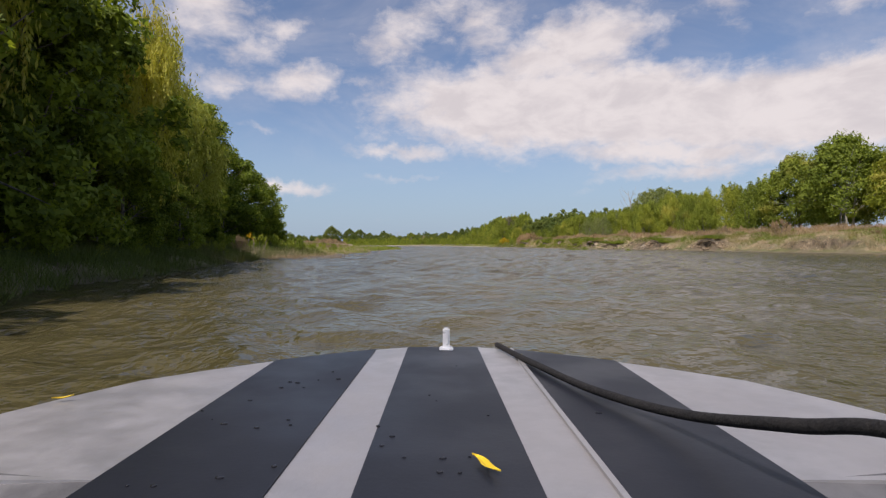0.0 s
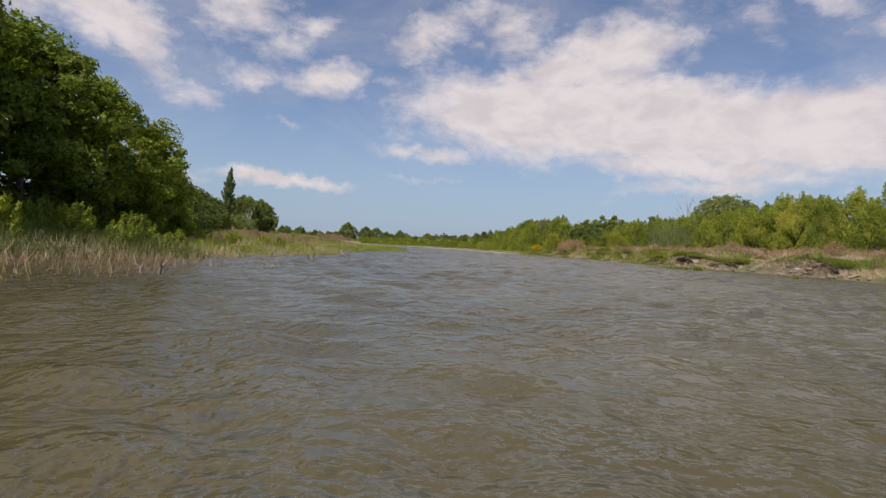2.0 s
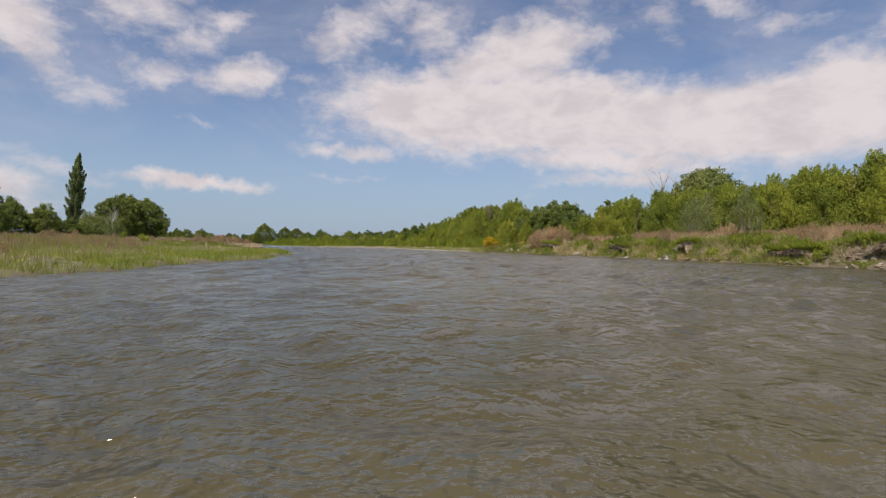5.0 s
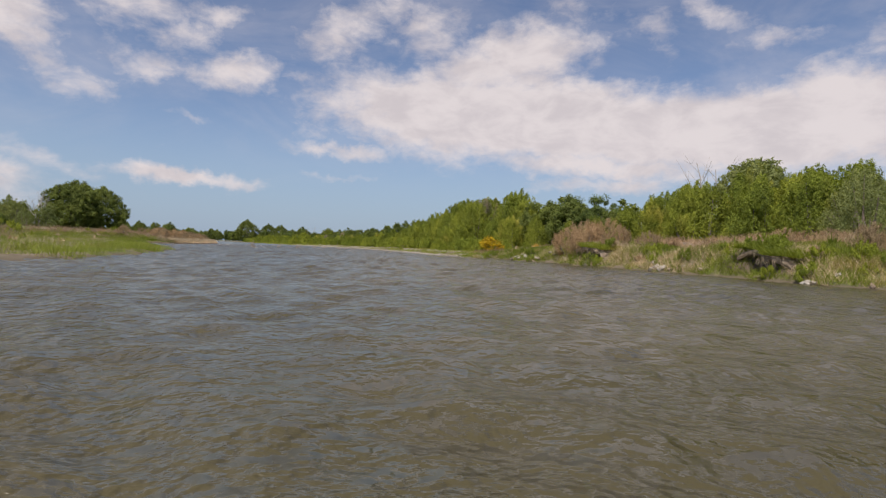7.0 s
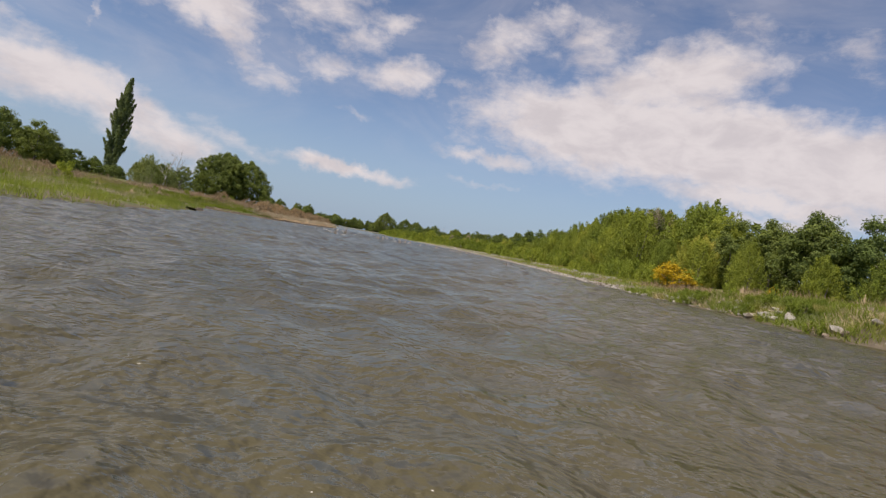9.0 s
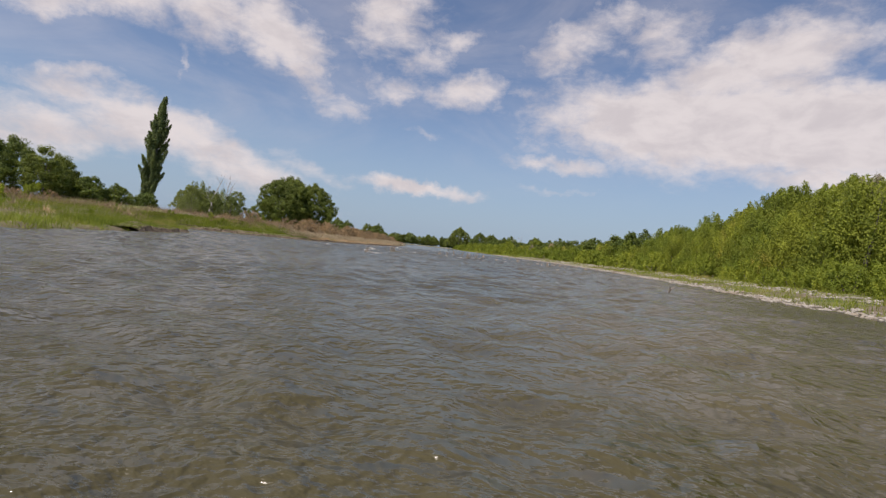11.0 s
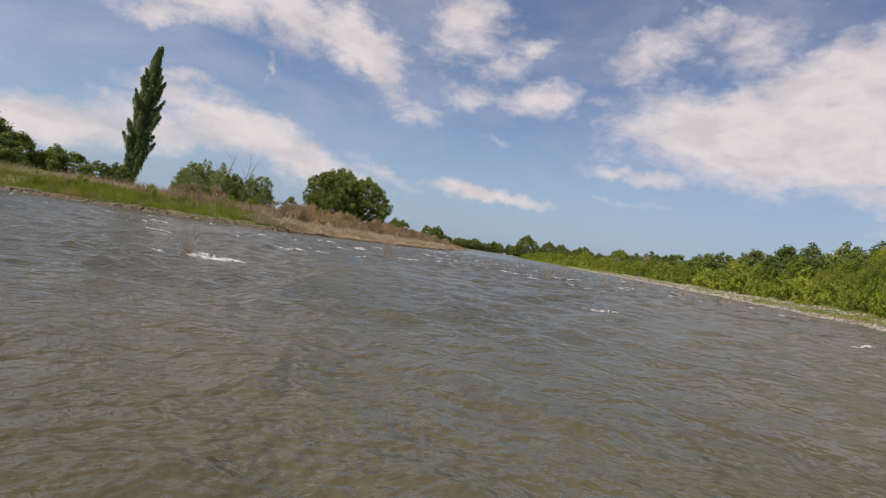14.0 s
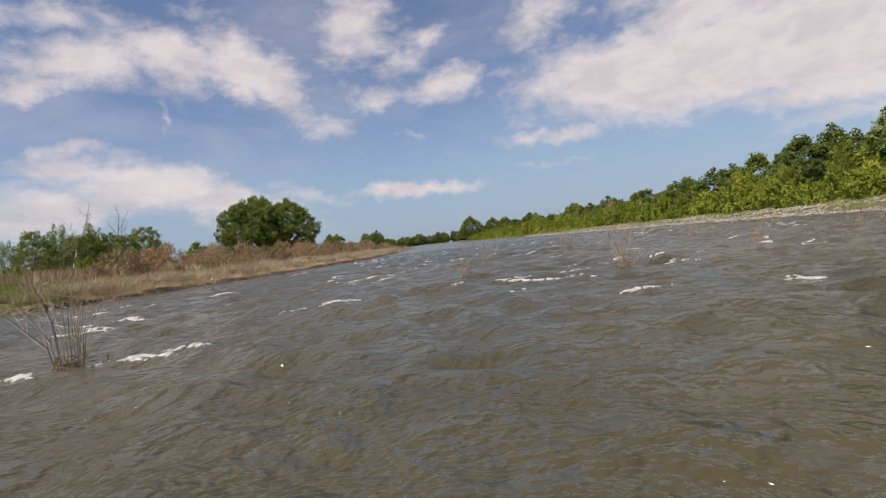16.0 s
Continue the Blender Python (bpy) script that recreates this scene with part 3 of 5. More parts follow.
# kinds of plants, built once; the first of each stands in for the rest and is then taken away
GROVE = [tree("tree", "dark green broadleaf tree leaning over the river bank", "tree", s, h, wd, 0.3, M_GROVE, M_BARK, 250, 125, 0.95, 0.26, 0.7, 0.25, 12, boughs=3)
         for s, h, wd in ((1, 12.5, 8.5), (2, 12.0, 9.5), (3, 11.0, 8.0))]
WEEP = weeping_tree("willow_tree", "pale yellow-green weeping willow on the river bank", 4, 12.5, 9.0, M_PALE, M_BARK, 1300, 26, 0.27)
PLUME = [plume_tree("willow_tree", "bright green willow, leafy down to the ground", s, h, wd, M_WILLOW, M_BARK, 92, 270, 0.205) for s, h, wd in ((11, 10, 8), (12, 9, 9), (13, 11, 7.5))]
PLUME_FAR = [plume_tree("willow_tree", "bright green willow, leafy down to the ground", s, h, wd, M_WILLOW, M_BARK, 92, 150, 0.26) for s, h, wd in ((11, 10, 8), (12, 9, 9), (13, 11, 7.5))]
DOME_FAR = [tree("tree", "mid-green broadleaf tree with a rounded crown", "tree", s, 9.5, 8, 0.3, M_BROAD, M_BARK, 130, 48, 0.95, 0.47, 0.7, 0.2, 7) for s in (21, 22)]
GROVE_FAR = [tree("tree", "dark green broadleaf tree of the grove", "tree", s, h, wd, 0.3, M_GROVE, M_BARK, 150, 50, 1.05, 0.5, 0.62, 0.25, 9)
             for s, h, wd in ((1, 12.5, 8.5), (2, 12.0, 9.5), (3, 11.0, 8.0))]
DOME = [tree("tree", "mid-green broadleaf tree with a rounded crown", "tree", s, 9.5, 8, 0.3, M_BROAD, M_BARK, 130, 150, 0.95, 0.27, 0.7, 0.2, 9) for s in (21, 22)]
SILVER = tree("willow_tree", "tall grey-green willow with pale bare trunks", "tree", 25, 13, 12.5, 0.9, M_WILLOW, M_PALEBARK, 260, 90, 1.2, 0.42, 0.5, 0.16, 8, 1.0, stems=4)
OAK = tree("tree", "large dense dark green round-topped tree", "tree", 31, 20, 24, 1.0, M_BROAD, M_BARK, 620, 110, 1.15, 0.44, 0.6, 0.7, 14)
FAR = [tree("tree", "distant dark green rounded tree", "tree", s, 14, 13, 0.5, M_BROAD, M_BARK, 90, 40, 1.7, 1.0, 0.75, 0.4, 7) for s in (41, 42)]
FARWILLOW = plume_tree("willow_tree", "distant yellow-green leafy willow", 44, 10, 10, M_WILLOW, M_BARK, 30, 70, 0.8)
SHRUB = [plume_tree("willow_shrub", "low bright green willow shrub", s, 3.2, 3.6, M_OSIER, M_TWIG, 26, 85, 0.24, "shrub", 0.02, 6, 0.5, 0.5) for s in (51, 52)]
GREYSHRUB = plume_tree("willow_shrub", "grey-green willow shrub with thin stems", 55, 7.4, 6.2, M_GREY, M_TWIG, 54, 110, 0.23, "shrub", 0.03, 9, 0.42, 0.4)
SHRUB_FAR = plume_tree("willow_shrub", "low bright green willow shrub", 51, 3.2, 3.6, M_OSIER, M_TWIG, 26, 32, 0.42, "shrub", 0.02, 3, 0.5, 0.5)
DRY_FAR = plume_tree("dry_shrub", "brown dead shrub of matted twigs", 59, 2.2, 3.4, M_SCRUB, M_TWIG, 34, 30, 0.36, "shrub", 0.02, 4, 0.13)
ASH = tree("tree", "tall grey-green tree with an open crown", "tree", 24, 9.5, 8, 0.3, M_GREY, M_BARK, 110, 70, 0.7, 0.3, 0.6, 0.2, 9)
DRYSHRUB = plume_tree("dry_shrub", "brown dead shrub of matted twigs", 57, 2.2, 3.4, M_SCRUB, M_TWIG, 44, 150, 0.2, "shrub", 0.02, 12, 0.08)
SPRAY = plume_tree("willow_tree", "pale tan leafless willow of fine twigs", 58, 9, 6.5, M_SPRAY, M_TWIG, 50, 120, 0.5, "tree", 0.1, 8, 0.09)
BUSH = [plume_tree("bush", "leafy green bush on the bank", s, 2.1, 2.5, M_OSIER, M_TWIG, 16, 80, 0.17, "bush", 0.02, 6, 0.6, 0.5) for s in (61, 62)]


def poplar(seed, height, width):
    """A Lombardy poplar: a narrow column of upswept branches."""
    rng = np.random.default_rng(seed)
    t = thing("poplar_tree", "tall narrow dark green Lombardy poplar", "tree")
    v, f = tubes([[(0, 0, -0.4, 0.55), (0.1, 0, height * 0.3, 0.42), (0, 0.1, height * 0.7, 0.2), (0, 0, height * 0.97, 0.03)]], 8)
    part("trunk", fast_mesh("trunk", v, f, M_BARK, True), M_BARK, t)
    pts, ups, n = [], [], 600
    for k in range(104):
        lev = (k + rng.uniform(0, 1)) / 104
        a = k * 2.4 + rng.uniform(-0.6, 0.6)
        z0 = height * (0.03 + 0.84 * lev)
        reach = width / 2 * (0.18 + 0.82 * math.sin(math.pi * min(1.0, 0.08 + 0.86 * lev)) ** 0.9) * rng.uniform(0.45, 1.0) * (1 - 0.6 * max(0.0, lev - 0.6) / 0.4)
        ln = min(height - z0, rng.uniform(2.6, 4.8) * (1 - 0.25 * lev))
        q = rng.uniform(0, 1, n)
        out = reach * q ** 0.55
        fat = (0.34 + 0.26 * rng.uniform()) * np.sin(np.pi * np.clip(q, 0.05, 0.97) ** 0.8) ** 0.7
        d = rng.normal(0, 1, (n, 3))
        d /= np.linalg.norm(d, axis=1, keepdims=True)
        c = np.stack([math.cos(a) * out, math.sin(a) * out, z0 + ln * q], 1)
        pts.append(c + d * (fat * rng.uniform(0.5, 1.15, n))[:, None] * np.array([1, 1, 1.3]))
        ups.append(d * 0.8 + np.array([math.cos(a) * 0.5, math.sin(a) * 0.5, 0.25]))
    v, f = faced(np.concatenate(pts), np.concatenate(ups), 0.27, rng, 0.75, 0.4, 0.8, False)
    part("crown", fast_mesh("crown", v, f, M_POPLAR), M_POPLAR, t)
    return t


pop = poplar(71, 25.3, 5.9)
pop.matrix_world = pose(-92.8, 228.0, float(land(-92.8, 228.0)), -2.5, 3.0, 0)

# left bank grove
R = random.Random(7)
for k, (x, y, h) in enumerate(((-14.5, -2, 13.5), (-13.5, 4.5, 14), (-19, 8, 15), (-15, 10.5, 13.5), (-20, 16, 14.5), (-17, 20, 13.5), (-22, 25, 14), (-19, 28.5, 12.6),
                               (-25, 33, 13), (-21.2, 35.5, 12.3), (-26, 40, 14), (-22, 42, 13), (-22.8, 47.5, 12.2), (-27.5, 50, 13.6), (-22.3, 52.5, 10.6),
                               (-26.5, 57, 11.6), (-21, 57, 8.8), (-21.5, 61.5, 7.6), (-28, 65, 8.5), (-31, 12, 15), (-31, 28, 14), (-26.5, 20.5, 9), (-26, 28, 8), (-32, 44, 12), (-12.6, 12.5, 11), (-13.6, 17, 10.5), (-16.8, 21, 10.4), (-13.6, 22.2, 5.4), (-14.6, 29, 4.0), (-12.4, 0.5, 12))):
    stand((GROVE if x > -24 else GROVE_FAR)[k % 3], x, y, h / (12.5, 12.0, 11.0)[k % 3] / 1.06, R.uniform(0, 360), group="trees of the left bank grove")
for x, y, s, tl in ((-14.3, 24.0, 0.57, 1.52), (-15.2, 31.0, 0.62, 1.18), (-14.2, 13.5, 0.8, 1.4)):
    stand(WEEP, x, y, s, R.uniform(0, 360), tl, group="weeping willows of the grove")
for k, (x, y, h) in enumerate(((-25, 71, 5.6), (-28, 76, 6.0), (-37, 97, 5.6), (-39, 104, 5.8), (-50.5, 124, 7.6), (-55, 132, 8.4), (-47.5, 125, 6.0), (-51.5, 134, 6.4), (-44.5, 120, 4.6), (-48.5, 131, 4.7), (-59, 147, 7.4), (-41, 112, 3.6), (-54, 140, 5.4))):
    stand(DOME_FAR[k % 2], x, y, h / 10.2, R.uniform(0, 360), group="low trees behind the marsh")
for k, (x, y, h) in enumerate(((-33, 81, 9.8), (-35.5, 86, 9.6), (-38.5, 93, 8.6), (-31, 77, 7.6), (-40, 99, 6.6))):
    stand(PLUME[k % 3], x, y, h / (10.4, 9.4, 11.4)[k % 3] * 1.05, R.uniform(0, 360), group="pale willows at the end of the grove")
for k, (x, y, s) in enumerate(((-86, 193, 0.85), (-81, 197, 0.8), (-90, 199, 0.95), (-97, 189, 1.05), (-105, 182, 1.15), (-113, 172, 1.25), (-84, 202, 0.75), (-88, 205, 0.75))):
    stand(DOME[k % 2], x, y, s * 0.92, R.uniform(0, 360), group="dark tree clump on the left bank")
for k, (x, y, s) in enumerate(((-80, 204, 0.66), (-79, 208, 0.55), (-83, 213, 0.55), (-83, 219, 0.5), (-88, 223, 0.5), (-78, 213, 0.45), (-86, 208, 0.66), (-92, 215, 0.6))):
    stand(DOME_FAR[k % 2], x, y, s, R.uniform(0, 360), 0.72, sink=0.7, group="low hedge trees on the left bank")
for k, (x, y, s) in enumerate(((-92, 240, 1.0), (-100, 250, 1.25), (-88, 243, 0.8), (-108, 262, 1.4), (-101, 268, 1.2), (-112, 276, 1.3), (-95, 258, 0.9), (-85, 232, 0.7), (-97, 243, 0.85), (-101, 249, 1.0), (-104, 256, 1.05))):
    stand(GREYSHRUB if k % 2 else ASH, x, y, s if k % 2 else s * 0.72, R.uniform(0, 360), label="grey-green willow shrub with thin stems", group="willow shrubs beside the poplar")
for x, y, h in ((-99, 254, 6.5), (-107, 266, 7.5), (-94, 248, 5.5), (-103, 260, 7), (-113, 282, 6.5), (-118, 300, 6)):
    stand(DOME_FAR[int(-x) % 2], x, y, h / 10, R.uniform(0, 360), group="trees beside the poplar")
for x, y, s, tl in ((-140.5, 352, 0.95, 1.1), (-133, 366, 0.98, 1.06), (-138, 356, 1.0, 1.1)):
    stand(OAK, x, y, s, R.uniform(0, 360), tl, group="big round trees")
for k, (x, y, s) in enumerate(((-128, 395, 0.5), (-122, 420, 0.5), (-130, 440, 0.6), (-150, 470, 0.6), (-165, 455, 0.7), (-140, 408, 0.4), (-118, 372, 0.35), (-112, 345, 0.3))):
    stand(FAR[k % 2], x, y, s, R.uniform(0, 360), group="small far trees on the left")

# right bank trees: heights along the row
ROW = np.array([(30, 12), (50, 12.5), (68, 13), (76, 10.6), (84, 9.6), (96, 10), (102, 10.3), (107, 9.9), (114, 9.3), (121, 8.9), (128, 9), (134, 9.6), (139, 9.5), (146, 8.9), (151, 7.9), (155, 6.4), (161, 9.4), (167, 9), (172, 9),
                (178, 9.2), (181, 11.3), (186, 10.5), (190, 10.6), (194, 11.2), (199, 11), (205, 10), (212, 9.3), (222, 8.4), (235, 7.7), (246, 7.7), (250, 6), (258, 7.5), (268, 7.6), (276, 6.4), (303, 6.6),
                (325, 5.2), (346, 6.8), (382, 7.5), (420, 7), (600, 8)], float)
BACK = np.array([(30, 24), (80, 22), (130, 24), (145, 22), (160, 21), (180, 17), (240, 15), (420, 18)], float)
for x, y, s in ((53, 46, 0.86), (50, 55, 0.84), (55, 60, 0.86), (47.5, 64, 0.82), (52, 70, 0.86), (48, 74, 0.74), (60, 40, 0.88)):
    stand(SILVER, x, y, s, R.uniform(0, 360), group="tall willows on the right bank")
tops = (10.4, 9.4, 11.4)
k = 0
for y0 in np.concatenate([np.arange(79, 250, 3.1), np.arange(250, 360, 3.6)]):
    y, k = float(y0) + R.uniform(-1, 1), k + 1
    h = float(np.interp(y, ROW[:, 0], ROW[:, 1])) - 1.6
    x = float(right_edge(y)) + float(np.interp(y, BACK[:, 0], BACK[:, 1]))
    dark = 152 < y < 175 or (k % 6 == 0 and 175 < y < 240)
    if y > 238:
        if k % 3 == 2:
            stand(FARWILLOW, x - 3, y, h / 10 * R.uniform(0.85, 1.0), R.uniform(0, 360), 0.9, group="willows of the right bank")
        else:
            q = R.uniform(0.82, 1.12)
            stand(DOME_FAR[k % 2], x + R.uniform(-3, 6), y, h / 7.4 * q, R.uniform(0, 360), R.uniform(0.72, 0.86), group="trees of the right bank")
    elif dark:
        stand(DOME[k % 2], x + R.uniform(-1, 3), y, h / 10.0 * R.uniform(0.94, 1.06), R.uniform(0, 360), group="trees of the right bank")
    else:
        stand((PLUME if 92 < y < 148 or 180 < y < 226 else PLUME_FAR)[k % 3], x + R.uniform(-1, 3), y, h / tops[k % 3] * R.uniform(1.1, 1.24) * (0.87 if 104 < y < 148 else 0.92 if y < 104 else 1.0), R.uniform(0, 360), group="willows of the right bank")
    if k % 2 == 0 and y < 250:
        stand((PLUME if 160 < y < 232 else PLUME_FAR)[(k + 1) % 3], x - R.uniform(4, 6), y + 1, h / tops[(k + 1) % 3] * R.uniform(0.62, 0.82), R.uniform(0, 360), group="willows of the right bank")
for j in range(21):
    y = 182 + j * 2.6 + R.uniform(-0.8, 0.8)
    stand(PLUME[j % 3], float(right_edge(y)) + R.uniform(11.5, 14), y, (float(np.interp(y, ROW[:, 0], ROW[:, 1])) - 1.6) / tops[j % 3] * R.uniform(0.8, 1.02), R.uniform(0, 360), group="willows of the right bank")
for j, (x, y, h) in enumerate(((19.8, 189, 9.4), (21.6, 192, 10.0), (17.6, 187, 8.0), (24, 190, 9.8))):
    stand(PLUME[j % 3], x, y, h / tops[j % 3] * 1.06, R.uniform(0, 360), group="willows of the right bank")
for j in range(18):
    y = 98 + j * 3.1 + R.uniform(-0.8, 0.8)
    stand(PLUME_FAR[j % 3], float(right_edge(y)) + 20 + R.uniform(-1.5, 1.5), y, (float(np.interp(y, ROW[:, 0], ROW[:, 1])) - 2.6) / tops[j % 3] * R.uniform(0.95, 1.1), R.uniform(0, 360), group="willows of the right bank")
for x, y, s in ((9.8, 253, 0.7), (12.5, 246, 0.72), (8, 262, 0.62), (13.5, 258, 0.68), (17, 250, 0.8), (20, 243, 0.85)):
    stand(DOME_FAR[k % 2], x, y, s, R.uniform(0, 360), group="trees of the right bank")
for x, y, s in ((21.5, 186.5, 1.05), (24, 190, 1.1), (19, 216, 0.6), (-13, 305, 0.55), (-22, 330, 0.5)):
    stand(SPRAY, x, y, s, R.uniform(0, 360), group="leafless willows")
for x, y, h in ((70, 180, 16.2), (75, 185, 17.0), (66, 177, 15.0), (80, 190, 16.5)):
    stand(ASH, x, y, h / 8.9, R.uniform(0, 360), group="tall grey-green trees behind the willows")
for x, y, q in ((34, 121, 0.74), (36.5, 124, 0.8), (31, 117.5, 0.6), (38, 119, 0.8), (33, 112, 0.62)):
    stand(GREYSHRUB, x, y, q, R.uniform(0, 360), group="grey willows of the right bank")
for x, y, h in ((50, 222, 13), (58, 238, 14), (54, 250, 13), (64, 262, 14), (44, 232, 12), (70, 230, 14)):
    stand(FAR[0], x, y, h / 14.8, R.uniform(0, 360), group="far trees along the right bank")
for k in range(72):
    y = 346 + k * 3.4 + R.uniform(-3, 3)
    x = float(right_edge(y)) + R.uniform(12, 34)
    kind = FARWILLOW if k % 4 else FAR[k % 8 // 4]
    stand(kind, x, y, R.uniform(0.5, 0.78) if k % 4 else R.uniform(0.42, 0.62), R.uniform(0, 360), R.uniform(0.75, 0.95), group="far trees along the right bank")
for k in range(16):
    y = 560 + k * 14
    x = float(right_edge(y)) + R.uniform(18, 60)
    stand(FARWILLOW if k % 5 else FAR[0], x, y, R.uniform(0.6, 0.95), R.uniform(0, 360), group="far trees at the bend")
for x, y, q, tl in ((-183, 850, 1.3, 1.04), (-156, 860, 1.05, 1.1), (-139, 852, 1.1, 0.98), (-124, 862, 0.85, 1.0)):
    stand(OAK, x, y, q, R.uniform(0, 360), tl, group="great round trees at the bend")
for k in range(44):
    stand(FAR[k % 2], -480 + k * 6.0 + R.uniform(-5, 5), 1020 + R.uniform(-30, 40), R.uniform(1.0, 1.5), R.uniform(0, 360), 0.85, group="far trees at the bend")

# shrubs
for k in range(190):
    y = 160 + k * 1.15 + R.uniform(-1.2, 1.2)
    stand(SHRUB[k % 2] if y < 225 else SHRUB_FAR, float(right_edge(y)) + R.uniform(6.8, 12.5), y, R.uniform(0.45, 0.85) * (1 if y < 195 else 1.3), R.uniform(0, 360), group="willow shrubs along the gravel shore")
for k in range(110):
    y = 350 + k * 3.6
    stand(SHRUB_FAR, float(right_edge(y)) + R.uniform(4, 14), y, R.uniform(1.0, 1.6), R.uniform(0, 360), group="willow shrubs along the gravel shore")
for x, y, s in ((18.7, 129.6, 1.1), (19.4, 131.6, 1.25), (18.8, 133.6, 1.05), (20.6, 130, 1.1), (21, 133, 1.1), (20.4, 127.6, 0.8), (22, 126, 0.6), (23, 120, 0.5), (24.5, 116, 0.5), (20.5, 134, .8), (24.5, 111, .7), (22, 138, .6), (26, 104, .7), (27, 97, .7), (29, 88, .7), (32, 76, .75), (34, 66, .8), (36, 58, .8)):
    stand(DRYSHRUB, x, y, s, R.uniform(0, 360), group="dead shrubs on the right bank")
for k in range(150):
    y = R.uniform(38, 140)
    stand(DRY_FAR, float(right_edge(y)) + R.uniform(5.5, 15), y, R.uniform(0.22, 0.46), R.uniform(0, 360), R.uniform(0.7, 1.0), group="dead shrubs on the right bank")
for k in range(40):
    y = R.uniform(56, 110)
    stand(DRY_FAR, float(left_edge(y)) - R.uniform(7, 18), y, R.uniform(0.22, 0.45), R.uniform(0, 360), group="dead shrubs on the left bank")
for k in range(120):
    y = R.uniform(190, 310)
    if y < 213 and k % 5 < 3:
        continue
    stand(DRY_FAR, float(left_edge(y)) - (R.uniform(2.4, 12) if y > 206 else R.uniform(6, 18)), y, R.uniform(0.55, 1.05), R.uniform(0, 360), group="dead shrubs on the left bank")
for k in range(26):
    y = R.uniform(100, 190)
    stand(DRY_FAR, float(left_edge(y)) - R.uniform(18, 34), y, R.uniform(0.4, 0.7), R.uniform(0, 360), group="dead shrubs on the left bank")
for k in range(26):
    y = R.uniform(10, 50)
    stand(BUSH[k % 2], float(left_edge(y)) - R.uniform(0.8, 4), y, R.uniform(0.3, 0.5) if y < 40 else R.uniform(0.4, 0.75), R.uniform(0, 360), group="bushes under the grove")
for k in range(44):
    y = R.uniform(46, 68)
    stand(BUSH[k % 2], float(left_edge(y)) - R.uniform(4, 15), y, R.uniform(0.35, 0.75), R.uniform(0, 360), group="bushes under the grove")
for k in range(115):
    y = R.uniform(84, 146)
    stand(BUSH[k % 2], float(right_edge(y)) + R.uniform(0.1, 3.0), y, R.uniform(0.2, 0.5), R.uniform(0, 360), group="weeds on the right bank")
for k in range(14):
    y = R.uniform(165, 240)
    stand(BUSH[k % 2], float(left_edge(y)) - R.uniform(8, 24), y, R.uniform(0.5, 1.0), R.uniform(0, 360), group="bushes on the left bank")


def tussock(name, label, seed, mat, n=90):
    """A clump of grass, its blades arching outward from one foot."""
    rng = np.random.default_rng(seed)
    t = thing(name, label, "grass")
    a, r = rng.uniform(0, 6.283, n), rng.uniform(0, 1, n) ** 0.6
    foot = np.stack([np.cos(a) * r * 0.28, np.sin(a) * r * 0.28, np.full(n, -0.08)], 1)
    tip = np.stack([np.cos(a) * r * 0.75, np.sin(a) * r * 0.75, rng.uniform(0.45, 1.0, n) * (1.15 - 0.55 * r)], 1) + rng.normal(0, 0.06, (n, 3))
    side = np.stack([-np.sin(a), np.cos(a), np.zeros(n)], 1) * 0.03
    mid = foot * 0.45 + tip * 0.55 + np.array([0, 0, 0.12])
    vs = np.stack([foot - side, foot + side, mid + side * 0.8, mid - side * 0.8], 1).reshape(-1, 3)
    ve = np.stack([mid - side * 0.8, mid + side * 0.8, tip + side * 0.1, tip - side * 0.1], 1).reshape(-1, 3)
    part("tuft", fast_mesh("tuft", np.concatenate([vs, ve]), np.arange(8 * n).reshape(2 * n, 4), mat), mat, t)
    return t


TUFTS = [tussock("grass_tussock", "green grass tussock on the bank", 91, M_GRASS), tussock("grass_tussock", "brown dry grass tussock on the bank", 92, M_DRY),
         tussock("grass_tussock", "bleached tan grass tussock on the bank", 93, M_TAN), tussock("grass_tussock", "yellow-green marsh grass tussock", 94, M_MARSH)]
for count, ys, offs, side, kinds, sizes in ((60, (160, 206), (0.5, 14), -1, (0, 1, 2, 0), (0.5, 1.0)), (55, (204, 290), (0.2, 7), -1, (2, 1, 2, 1), (0.7, 1.3)),
                                            (65, (48, 82), (1.5, 13), -1, (3, 3, 2, 3, 1), (0.3, 0.65)), (20, (82, 160), (6, 18), -1, (3, 1, 2), (0.5, 1.0)),
                                            (55, (40, 100), (1.8, 9), 1, (0, 2, 1, 2, 1), (0.5, 0.95)), (40, (96, 150), (0.3, 8), 1, (0, 0, 2, 1), (0.45, 0.9))):
    for k in range(count):
        y = R.uniform(*ys)
        d = R.uniform(*offs)
        x = float(left_edge(y)) - d if side < 0 else float(right_edge(y)) + d
        stand(TUFTS[kinds[k % len(kinds)]], x, y, R.uniform(*sizes), R.uniform(0, 360), R.uniform(0.7, 1.1), group="grass tussocks on the banks")
for p in TUFTS:
    remove(p)

